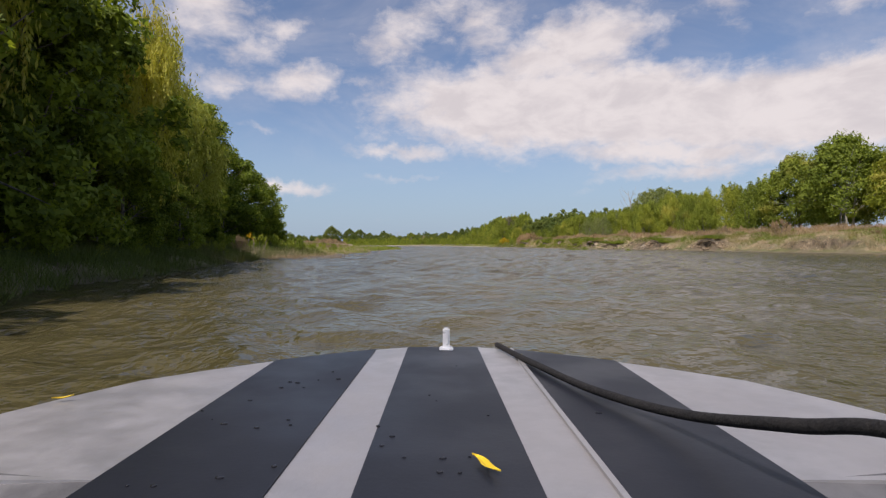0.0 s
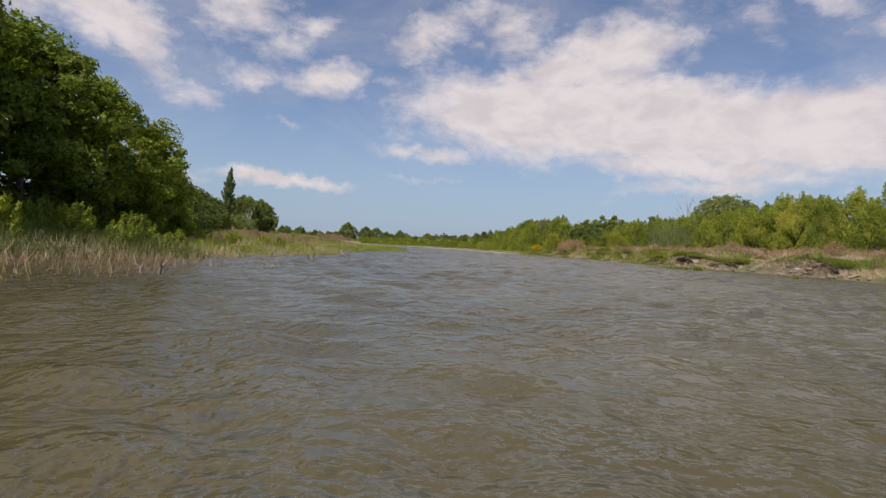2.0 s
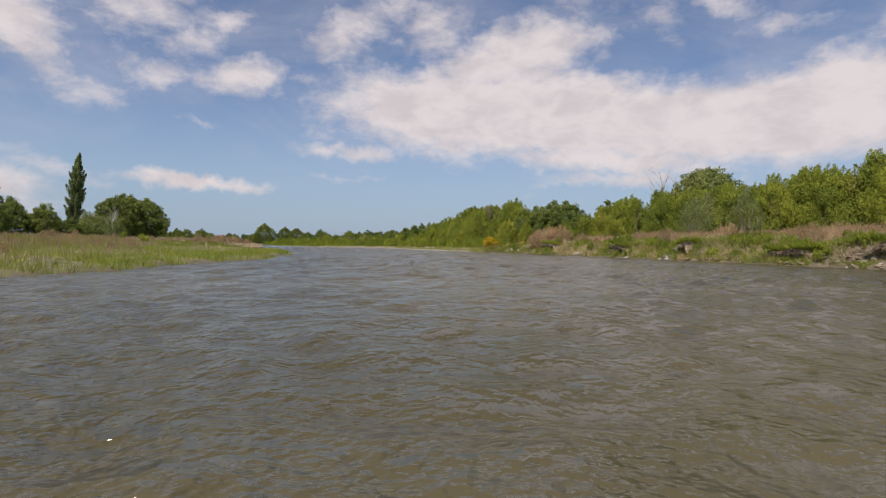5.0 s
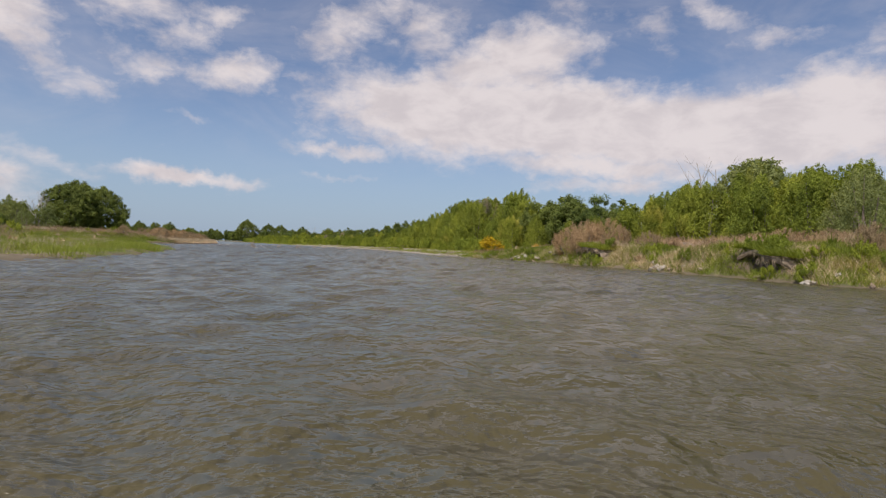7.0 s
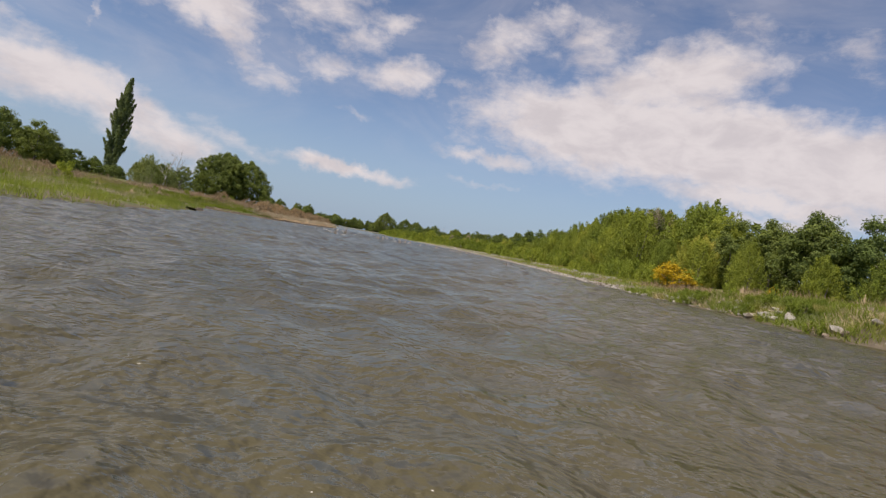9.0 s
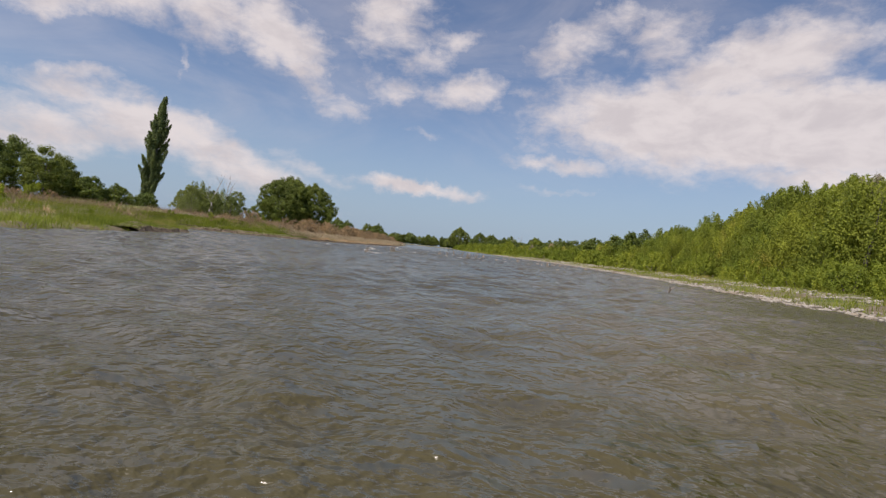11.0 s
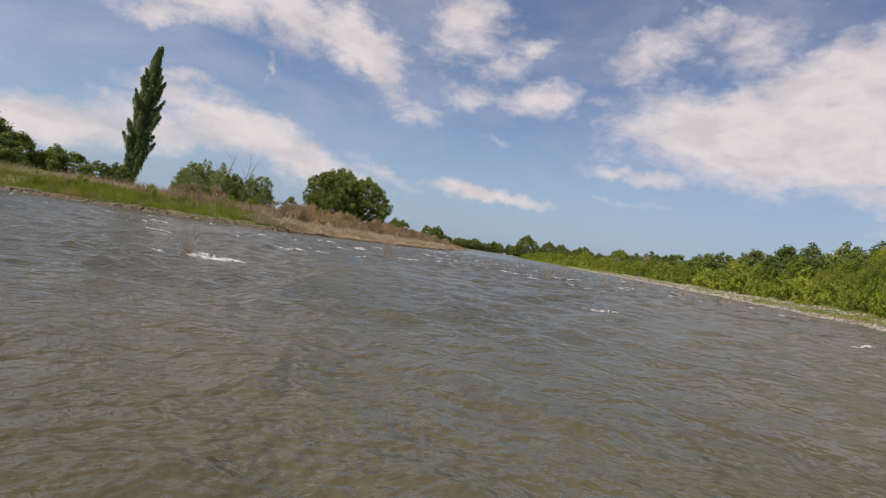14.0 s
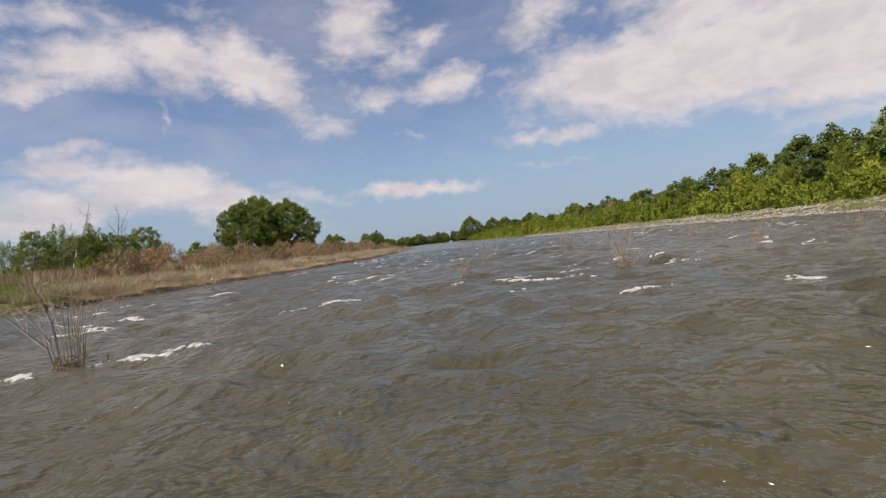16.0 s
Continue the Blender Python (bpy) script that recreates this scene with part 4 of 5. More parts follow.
gorse = tree("gorse_bush", "gorse bush covered in bright yellow bloom", "bush", 65, 2.0, 2.6, 0.15, M_GORSE, M_TWIG, 40, 60, 0.42, 0.15, 0.6, 0.04, 6)
gorse.matrix_world = pose(17.4, 158.6, float(land(17.4, 158.6)), 0, 0, 0) @ Matrix.Diagonal((1.35, 1.2, 0.85, 1))
stand(gorse, 20.5, 149, 0.5, 80)
stand(DRYSHRUB, -14.6, 37.6, 0.42, 20, 1.5, group="dead shrubs on the left bank")
ragwort = tree("flowering_weed", "tall weed with a yellow flower head", "weed", 66, 1.55, 0.55, 1.0, M_GORSE, M_TWIG, 7, 26, 0.14, 0.07, 0.6, 0.014, 6, 1.6, stems=3)
ragwort.matrix_world = pose(-14.2, 37.9, float(land(-14.2, 37.9)), 0, 8, 30)
for p in (*GROVE, *GROVE_FAR, *PLUME_FAR, *DOME_FAR, WEEP, *PLUME, *DOME, SILVER, OAK, *FAR, FARWILLOW, *SHRUB, GREYSHRUB, SHRUB_FAR, DRY_FAR, ASH, DRYSHRUB, SPRAY, *BUSH):
    remove(p)


# ---- grasses: uncountable, one object a stand ----
def blades(name, label, mat, n, ys, offs, side, height, width, seed, lean=0.25, patch=0.0, floor=0.02, bed=-9.0):
    """Blades of grass scattered along a bank, between two distances from the water's edge."""
    rng = np.random.default_rng(seed)
    y = rng.uniform(ys[0], ys[1], n)
    d = rng.uniform(offs[0], offs[1], n)
    x = left_edge(y) - d if side < 0 else right_edge(y) + d
    field = ripple(x * 0.55 + seed, y * 0.55)
    keep = field > -1 + patch * 2 * rng.uniform(0.7, 1.0, n)
    x, y, field = x[keep], y[keep], field[keep]
    n = len(x)
    z = np.maximum(land(x, y), bed)
    h = height * rng.uniform(0.45, 1.1, n) * (0.85 + 0.35 * field)
    a, b = rng.uniform(0, 6.283, n), rng.uniform(0, 6.283, n)
    side_v = np.stack([np.cos(a), np.sin(a), np.zeros(n)], 1) * (width * rng.uniform(0.6, 1.2, n))[:, None]
    bend = np.stack([np.cos(b), np.sin(b), np.zeros(n)], 1) * (h * lean * rng.uniform(0.2, 1.4, n))[:, None]
    p = np.stack([x, y, z - floor], 1)
    up = np.stack([np.zeros(n), np.zeros(n), h], 1)
    vs = np.stack([p - side_v, p + side_v, p + up + bend], 1).reshape(-1, 3)
    ob = new(name, fast_mesh(name, vs, np.arange(3 * n).reshape(n, 3), mat))
    return tagged(ob, label, "grass", kind="stuff")


blades("marsh_grass", "pale green marsh grass standing at the water's edge", M_MARSH, 120000, (46, 172), (-0.2, 15), -1, 0.44, 0.014, 1, 0.6, 0.46)
blades("tan_grass", "patches of tan grass in the marsh", M_TAN, 40000, (58, 170), (4, 17), -1, 0.5, 0.014, 31, 0.5, 0.58)
# stands under the grove, tree shade painted into the blade colour
blades("shade_grass", "long green grass under the trees, its colour darkened for their shade", M_SHADEGRASS, 34000, (2, 50), (-0.2, 5), -1, 0.62, 0.012, 2, 0.75, 0.3)
blades("dry_reeds", "reddish brown dead reeds standing in the shallows", M_DRY, 1700, (36, 46.5), (-5.5, 0.2), -1, 0.5, 0.008, 41, 0.7, 0.52, 0.0, -0.06)
blades("tan_grass", "tan reeds along the water's edge before the grove", M_TAN, 5000, (38, 70), (-0.4, 1.8), -1, 0.55, 0.010, 42, 0.6, 0.4)
blades("dry_grass", "brown dry grass on the rise behind the marsh", M_DRY, 36000, (55, 200), (15, 36), -1, 0.85, 0.022, 3, 0.4, 0.4)
blades("grass", "green grass on the rise behind the marsh", M_GRASS, 56000, (55, 200), (11, 36), -1, 0.66, 0.024, 4, 0.4, 0.4)
blades("grass", "green grass on the low left bank", M_GRASS, 60000, (160, 207), (0.7, 13), -1, 0.55, 0.016, 5, 0.5, 0.35)
blades("grass", "bright green turf along the cove of the left bank", M_GRASS, 60000, (188, 206), (0.6, 12), -1, 0.5, 0.018, 15, 0.5, 0.42)
blades("dry_grass", "tall brown dry reeds along the left bank", M_DRY, 70000, (170, 330), (3.5, 24), -1, 0.95, 0.018, 6, 0.5, 0.42)
blades("tan_grass", "bleached tan grass hanging over the left bank", M_TAN, 120000, (203, 300), (-0.1, 3.2), -1, 0.75, 0.013, 7, 1.3, 0.2)
blades("grass", "sparse green grass on the eroded right bank", M_GRASS, 60000, (20, 92), (1.6, 6.5), 1, 0.5, 0.016, 8, 0.8, 0.42)
blades("grass", "fresh green grass on the right bank", M_GRASS, 120000, (88, 150), (0.1, 6.0), 1, 0.42, 0.015, 28, 0.9, 0.22)
blades("dry_grass", "brown dry grass along the top of the right bank", M_DRY, 60000, (20, 160), (5.0, 17), 1, 0.75, 0.02, 9, 0.6, 0.45)
blades("tan_grass", "bleached dead grass matted on the eroded bank", M_TAN, 60000, (20, 100), (0.5, 5.5), 1, 0.38, 0.014, 30, 1.2, 0.42)
blades("tan_grass", "bleached dead grass hanging down the right bank", M_TAN, 30000, (96, 146), (0.1, 3.6), 1, 0.5, 0.012, 10, 0.9, 0.55)
blades("grass", "green grass between the stones of the gravel shore", M_GRASS, 60000, (138, 330), (1.0, 12), 1, 0.42, 0.016, 11, 0.5, 0.4)
blades("grass", "distant grass along the far shore", M_MARSH, 20000, (300, 520), (1, 22), 1, 0.9, 0.08, 12, 0.4, 0.3)
blades("dry_grass", "distant brown grass on the far left bank", M_DRY, 16000, (320, 520), (1, 30), -1, 1.1, 0.08, 13, 0.4, 0.3)


# ---- stones ----
def pebble(seed):
    rng = np.random.default_rng(seed)
    bm = bmesh.new()
    bmesh.ops.create_icosphere(bm, subdivisions=1, radius=0.5)
    for v in bm.verts:
        v.co *= rng.uniform(0.7, 1.2)
        v.co.z *= 0.6
    me = bpy.data.meshes.new("stone")
    bm.to_mesh(me)
    bm.free()
    me.materials.append(M_STONE)
    return me


def gravel(name, label, n, ys, offs, sizes, seed):
    rng = np.random.default_rng(seed)
    base = pebble(seed)
    co = np.array([v.co for v in base.vertices])
    fa = np.array([p.vertices for p in base.polygons])
    y = rng.uniform(ys[0], ys[1], n)
    x = right_edge(y) + rng.uniform(offs[0], offs[1], n)
    s = rng.uniform(sizes[0], sizes[1], n) ** 1.0
    a = rng.uniform(0, 6.283, n)
    c, q = np.cos(a)[:, None], np.sin(a)[:, None]
    st = rng.uniform(0.7, 1.4, (n, 3))
    px, py, pz = co[None, :, 0] * st[:, :1], co[None, :, 1] * st[:, 1:2], co[None, :, 2] * st[:, 2:]
    v = np.stack([x[:, None] + s[:, None] * (px * c - py * q), y[:, None] + s[:, None] * (px * q + py * c), land(x, y)[:, None] + s[:, None] * (pz + 0.12)], -1)
    f = fa[None] + (np.arange(n) * len(co))[:, None, None]
    bpy.data.meshes.remove(base)
    return tagged(new(name, fast_mesh(name, v.reshape(-1, 3), f.reshape(-1, 3), M_STONE, True)), label, "gravel", kind="stuff")


gravel("gravel", "pale grey river stones along the shore", 6500, (140, 340), (0.0, 1.8), (0.06, 0.24), 1)
gravel("gravel", "far bar of pale river stones", 3500, (225, 345), (0.5, 6.5), (0.12, 0.42), 3)
gravel("gravel", "ridge of pale stones at the foot of the willows", 4500, (164, 330), (4.0, 6.2), (0.08, 0.34), 2)
# heaps of broken stone along the right bank: place along the bank, distance from the edge, spread, count, size
BOULDERS = [pebble(100 + k) for k in range(8)]
for y0, off, spread, n, size in ((119.2, 0.7, 1.0, 8, 0.5), (104.5, 0.6, 1.2, 9, 0.45), (109, 0.5, 0.8, 6, 0.45), (126.5, 0.8, 1.2, 9, 0.5), (133, 0.7, 1.4, 11, 0.5), (139, 0.9, 1.6, 14, 0.5),
                                 (145, 0.8, 1.6, 12, 0.4), (96, 0.7, 1.0, 7, 0.45), (88, 0.8, 1.3, 8, 0.45), (80, 0.7, 1.2, 7, 0.45), (72, 0.8, 1.4, 8, 0.5), (63, 0.9, 1.4, 8, 0.5), (152, 0.6, 1.4, 8, 0.35), (160, 0.5, 1.5, 8, 0.3)):
    for k in range(n):
        y = y0 + R.gauss(0, spread * 0.6)
        x = float(right_edge(y)) + max(0.05, off + R.gauss(0, 0.35))
        q = size * R.uniform(0.4, 1.25) * (0.6 if y < 100 else 1)
        st = new("boulder", BOULDERS[R.randrange(8)])
        st.matrix_world = pose(x, y, float(land(x, y)) + 0.12 * q, R.uniform(-30, 30), R.uniform(-30, 30), R.uniform(0, 360)) @ Matrix.Diagonal((q * R.uniform(0.8, 1.5), q * R.uniform(0.8, 1.5), q, 1))
        tagged(st, "pale weathered boulder on the river's edge", "rock", "boulders on the right bank")


def overhang(y0, y1, seed):
    """A lip of turf left hanging over a scour hole, with bare roots below it."""
    rng = np.random.default_rng(seed)
    t = thing("turf_overhang", "overhanging lip of turf with bare roots below", "turf", "scour holes in the right bank")
    ys = np.arange(y0, y1, 0.16)
    rag = 0.08 + 0.2 * rng.uniform(0, 1, len(ys)) * np.sin(np.pi * np.linspace(0, 1, len(ys)))
    vs = []
    for y, r in zip(ys, rag):
        e = float(right_edge(y))
        zt = float(land(e + 2.2, y)) - 0.7 * (1 - math.sin(math.pi * (y - y0) / (y1 - y0)) ** 0.4)
        vs += [(e + 2.4, y, zt + 0.05), (e + 0.9, y, zt + 0.02), (e + 0.9 - r, y, zt - 0.08 - 0.15 * r), (e + 0.95 - r, y, zt - 0.2 - 0.15 * r), (e + 1.3, y, zt - 0.22), (e + 2.4, y, zt - 0.25)]
    n = len(ys)
    f = [[i * 6 + j, i * 6 + (j + 1) % 6, (i + 1) * 6 + (j + 1) % 6, (i + 1) * 6 + j] for i in range(n - 1) for j in range(6)]
    part("turf", fast_mesh("turf", vs, f, M_CLAY), M_CLAY, t, "brown undercut soil")
    m = 120
    y = rng.uniform(y0 + 0.2, y1 - 0.2, m)
    x = right_edge(y) + rng.uniform(0.45, 1.0, m)
    z = land(right_edge(y) + 2.2, y) - rng.uniform(0.1, 0.35, m)
    ln = rng.uniform(0.1, 0.36, m)
    p = np.stack([x, y, z], 1)
    w_ = np.stack([np.zeros(m), rng.uniform(0.008, 0.02, m), np.zeros(m)], 1)
    v = np.stack([p - w_, p + w_, p + np.stack([rng.normal(0, 0.08, m), rng.normal(0, 0.1, m), -ln], 1)], 1).reshape(-1, 3)
    m2 = int(1300 * (y1 - y0))
    y = rng.uniform(y0, y1, m2)
    x = right_edge(y) + rng.uniform(0.68, 2.4, m2)
    p2 = np.stack([x, y, land(right_edge(y) + 2.2, y) - 0.05], 1)
    w2 = np.stack([rng.normal(0, 0.016, m2), rng.normal(0, 0.016, m2), np.zeros(m2)], 1)
    v2 = np.stack([p2 - w2, p2 + w2, p2 + np.stack([rng.normal(-0.16, 0.15, m2), rng.normal(0, 0.15, m2), rng.uniform(0.05, 0.42, m2)], 1)], 1).reshape(-1, 3)
    tagged(part("turf_grass", fast_mesh("turf_grass", v2, np.arange(3 * m2).reshape(m2, 3), M_GRASS), M_GRASS, t), kind="stuff")
    tagged(part("root_fringe", fast_mesh("root_fringe", v, np.arange(3 * m).reshape(m, 3), M_TAN), M_TAN, t), "tan dangling roots and dead grass", kind="stuff")


for k, (mid, wide) in enumerate(SCARS):
    overhang(mid - wide * 1.05, mid + wide * 1.05, k + 1)
CLODS = [pebble(200 + k) for k in range(9)]
for me in CLODS:
    me.materials[0] = M_CLAY
for k in range(170):
    y = R.uniform(54, 100) if k < 150 else R.uniform(100, 136)
    x = float(right_edge(y)) + R.uniform(0.15, 1.1)
    cl = new("clay_clod", CLODS[k % 9])
    cl.matrix_world = pose(x, y, float(land(x, y)) + R.uniform(-0.06, 0.05), R.uniform(-20, 20), R.uniform(-20, 20), R.uniform(0, 360)) @ Matrix.Diagonal((R.uniform(0.2, 0.5), R.uniform(0.25, 0.8), R.uniform(0.2, 0.42), 1))
    tagged(cl, "slumped tan clay clod below the eroded bank", "clay", "clods on the right bank")


def bank_edge(y0, y1, seed):
    """The undercut edge of the left bank: a ragged face of soil with a lip of turf."""
    rng = np.random.default_rng(seed)
    yy = np.arange(y0, y1, 0.02)
    pts = np.stack([left_edge(yy), yy], 1)
    run = np.concatenate([[0], np.cumsum(np.linalg.norm(np.diff(pts, axis=0), axis=1))])
    at = np.arange(0, run[-1], 0.13)
    p = np.stack([np.interp(at, run, pts[:, c]) for c in (0, 1)], 1)
    soft = np.stack([np.convolve(np.pad(p[:, c], 8, "edge"), np.ones(17) / 17, "valid") for c in (0, 1)], 1)
    t = np.gradient(soft, axis=0)
    t /= np.linalg.norm(t, axis=1, keepdims=True)
    out = np.stack([t[:, 1], -t[:, 0]], 1)
    n = len(p)
    low = np.convolve(rng.normal(0, 1, n + 14), np.ones(15) / 15, "valid")
    rag = 1.1 * low + rng.normal(0, 0.1, n)
    high = 0.27 + 0.3 * np.convolve(rng.normal(0, 1, n + 24), np.ones(25) / 25, "valid")
    profile = ((0.85, -0.3, 0.5), (0.66, 0.15, 0.8), (0.55, 0.55, 1.0), (0.5, 0.85, 1.0), (0.3, 1.05, 0.8), (-0.3, 1.35, 0.3), (-1.6, 1.7, 0.0))
    rows = [np.concatenate([soft + out * (off + rag * loose * 0.45)[:, None], (high * lift + rng.normal(0, 0.025, n))[:, None]], 1) for off, lift, loose in profile]
    rows[-1][:, 2] = np.maximum(land(rows[-1][:, 0], rows[-1][:, 1]) - 0.05, 0.2)
    v = np.stack(rows, 1).reshape(-1, 3)
    k = len(profile)
    i, j = np.meshgrid(np.arange(n - 1), np.arange(k - 1), indexing="ij")
    f = np.stack([i * k + j, i * k + j + 1, (i + 1) * k + j + 1, (i + 1) * k + j], -1)
    edge = new("bank_edge", fast_mesh("bank_edge", v, f[:, :4].reshape(-1, 4), M_SOIL))
    tagged(edge, "dark undercut soil edge of the left river bank", "bank", kind="structure")
    part("turf", fast_mesh("turf", v, f[:, 4:].reshape(-1, 4), M_GROUND), M_GROUND, edge, "turf on top of the undercut edge")
    m = 16000
    q = rng.integers(0, n, m)
    foot = rows[4][q] + np.concatenate([out[q] * rng.uniform(-1.4, 0.35, m)[:, None], np.zeros((m, 1))], 1) + np.stack([rng.normal(0, 0.05, m), rng.normal(0, 0.05, m), np.full(m, 0.02)], 1)
    a = rng.uniform(0, 6.283, m)
    side = np.stack([np.cos(a), np.sin(a), np.zeros(m)], 1) * 0.014
    lean = np.concatenate([out[q] * rng.uniform(0.0, 0.5, m)[:, None], rng.uniform(-0.05, 0.4, m)[:, None]], 1) + rng.normal(0, 0.06, (m, 3))
    tagged(part("turf_grass", fast_mesh("turf_grass", np.stack([foot - side, foot + side, foot + lean], 1).reshape(-1, 3), np.arange(3 * m).reshape(m, 3), M_GRASS if seed % 2 else M_TAN), M_GRASS if seed % 2 else M_TAN, edge), kind="stuff")


bank_edge(162, 204.5, 1)
bank_edge(204.6, 262, 2)


# ---- twigs, snags and foam in the river ----
def twig_bush(seed, height, spread, stems, mat=M_STEM):
    """A sparse bush of bare stems."""
    rng = np.random.default_rng(seed)
    t = thing("twig_bush", "sparse bush of bare twigs standing in the water", "bush", "twig bushes in the rapids")
    paths, tips = [], []
    for k in range(stems):
        a, r = rng.uniform(0, 6.283), spread * rng.uniform(0.1, 1)
        h = height * rng.uniform(0.4, 1)
        foot = np.array([math.cos(a) * 0.1, math.sin(a) * 0.1, -0.35])
        tip = np.array([math.cos(a) * r, math.sin(a) * r, h])
        mid = (foot + tip) / 2 + np.array([-math.cos(a) * r * 0.2, -math.sin(a) * r * 0.2, 0.1 * h])
        paths.append([(*foot, 0.008), (*mid, 0.006), (*tip, 0.002)])
        side = mid + rng.normal(0, 0.16 * height, 3) + np.array([0, 0, 0.2 * height])
        crook = mid + (tip - mid) * 0.5
        spur = crook + rng.normal(0, 0.12 * height, 3) + np.array([0, 0, 0.12 * height])
        paths.append([(*crook, 0.004), (*((crook + spur) / 2), 0.0025), (*spur, 0.0012)])
        paths.append([(*mid, 0.005), (*((mid + side) / 2), 0.003), (*side, 0.0015)])
    v, f = tubes(paths, 4)
    tagged(part("brushwood", fast_mesh("brushwood", v, f, mat), mat, t), kind="stuff")
    litter = rng.normal(0, 0.14, (60, 3)) * np.array([1, 1, 0.35]) + np.array([0, 0, 0.06])
    v, f = leaves(litter, rng.normal(0, 1, (60, 3)), 0.14, rng, 0.2)
    tagged(part("debris", fast_mesh("debris", v, f, M_DRY), M_DRY, t), "matted brown debris caught at the foot", kind="stuff")
    return t


TB = [twig_bush(s, 1.35, 0.8, 20) for s in (1, 2, 3)]
for k, (x, y, s) in enumerate(((-20.3, 189.8, 1.0), (-13.6, 196.9, 0.75), (-17.6, 198.5, 0.55), (-15.8, 211.5, 0.8), (-10.1, 212.7, 0.6), (-20.1, 214.7, 0.6), (-10.6, 199.0, 0.4),
                               (-13, 219, 0.6), (-17, 222, 0.6), (-22, 228, 0.6), (-9, 206, 0.5), (-16.4, 174.3, 0.5), (-18.5, 205, 0.5), (-25, 233, 0.6), (-14, 230, 0.6))):
    ob = copy_thing(TB[k % 3], pose(x, y, 0, 0, 0, R.uniform(0, 360)))
    ob.scale = (s, s, s)
for k in range(26):
    y = R.uniform(196, 250)
    ob = copy_thing(TB[k % 3], pose(float(right_edge(y)) - R.uniform(0.5, 9), y, 0, 0, 0, R.uniform(0, 360)))
    q = R.uniform(0.3, 0.6)
    ob.scale = (q, q, q)
for p in TB:
    remove(p)


WEEDS = ((17.9, 77.1, 0.3), (17.3, 73.6, 0.35), (17.9, 73.2, 0.35), (18.7, 72.6, 0.5), (30.6, 51.4, 0.25), (17.2, 75.6, 0.3), (22.0, 64.9, 0.3))
SNAGS = ((-7.5, 59.4, 0.35, 0.15), (-8.1, 53.2, 0.3, 0.15), (-8.0, 39.6, 0.3, 0.15), (-7.5, 51.6, 0.35, 0.15), (-7.7, 39.7, 0.35, 0.15), (4.0, 161.6, 0.3, 0.15))


def sprout(seed, h):
    """A tuft of green weed standing out of the water."""
    rng = np.random.default_rng(seed)
    n = 90
    p = rng.normal(0, 0.2, (n, 3)) * np.array([1.4, 0.8, 0]) + np.array([0, 0, -0.05])
    p[:, 2] += rng.uniform(0, h * 0.5, n)
    v, f = leaves(p, np.tile([0, 0, 0.8], (n, 1)), h * 0.6, rng, 0.3, 0.5)
    t = thing("water_weed", "tuft of green weed standing in the river", "weed", "weeds in the shallows")
    part("foliage", fast_mesh("foliage", v, f, M_GRASS), M_GRASS, t)
    return t


for k, (x, y, h) in enumerate(WEEDS):
    sprout(300 + k, h).matrix_world = pose(x, y, 0, 0, 0, 40 * k)


def snag(seed, x, y, h, lean):
    """A bare broken branch."""
    rng = np.random.default_rng(seed)
    t = thing("driftwood", "dark broken branch sticking out of the river", "driftwood", "snags in the shallows")
    main = [(0, 0, -0.3, 0.05), (lean * 0.4, 0.05, h * 0.4, 0.04), (lean, 0, h, 0.015)]
    fork = [(lean * 0.4, 0.05, h * 0.4, 0.03), (lean * 0.2, 0.2, h * 0.7, 0.02), (-lean * 0.2, 0.3, h * 0.9, 0.008)]
    v, f = tubes([main, fork], 6)
    part("branch", fast_mesh("branch", v, f, M_TWIG), M_TWIG, t)
    t.matrix_world = pose(x, y, 0, 0, 0, rng.uniform(0, 360))


for k, (x, y, h, ln) in enumerate(SNAGS):
    snag(k, x, y, h, ln)


def dead_tree(x, y, h, seed, label):
    """A leafless tree."""
    rng = np.random.default_rng(seed)
    t = thing("dead_tree", label, "tree")
    paths, tips = limbs(rng, h, h * 0.34, h * 0.017, 7, 0.12, 1.3, 0.3, 3)
    v, f = tubes(paths, 5)
    part("trunk", fast_mesh("trunk", v, f, M_PALEBARK), M_PALEBARK, t)
    t.matrix_world = pose(x, y, float(land(x, y)), 0, 0, seed * 50)


dead_tree(65, 186, 21.0, 1, "bare grey dead tree above the willows")
dead_tree(67, 188, 20.0, 2, "bare grey dead tree above the willows")
dead_tree(-90, 244, 11.0, 3, "bare grey dead tree beside the poplar")
dead_tree(-97, 258, 12.0, 4, "bare grey dead tree beside the poplar")
for k, (x, y, h) in enumerate(((-38, 418, 10.5), (-36, 422, 9.5), (-43, 424, 9.0), (-45, 430, 10.0))):
    dead_tree(x, y, h, 5 + k, "bare pale dead tree on the far shore")


def lattice(x, y, seed):
    """Smooth value noise between 0 and 1."""
    tab = np.random.default_rng(seed).uniform(0, 1, (64, 64))
    i, j = np.floor(x).astype(int), np.floor(y).astype(int)
    u, v = steps(x - i, 0, 1), steps(y - j, 0, 1)
    i, j = i % 64, j % 64
    i1, j1 = (i + 1) % 64, (j + 1) % 64
    return (tab[i, j] * (1 - u) + tab[i1, j] * u) * (1 - v) + (tab[i, j1] * (1 - u) + tab[i1, j1] * u) * v


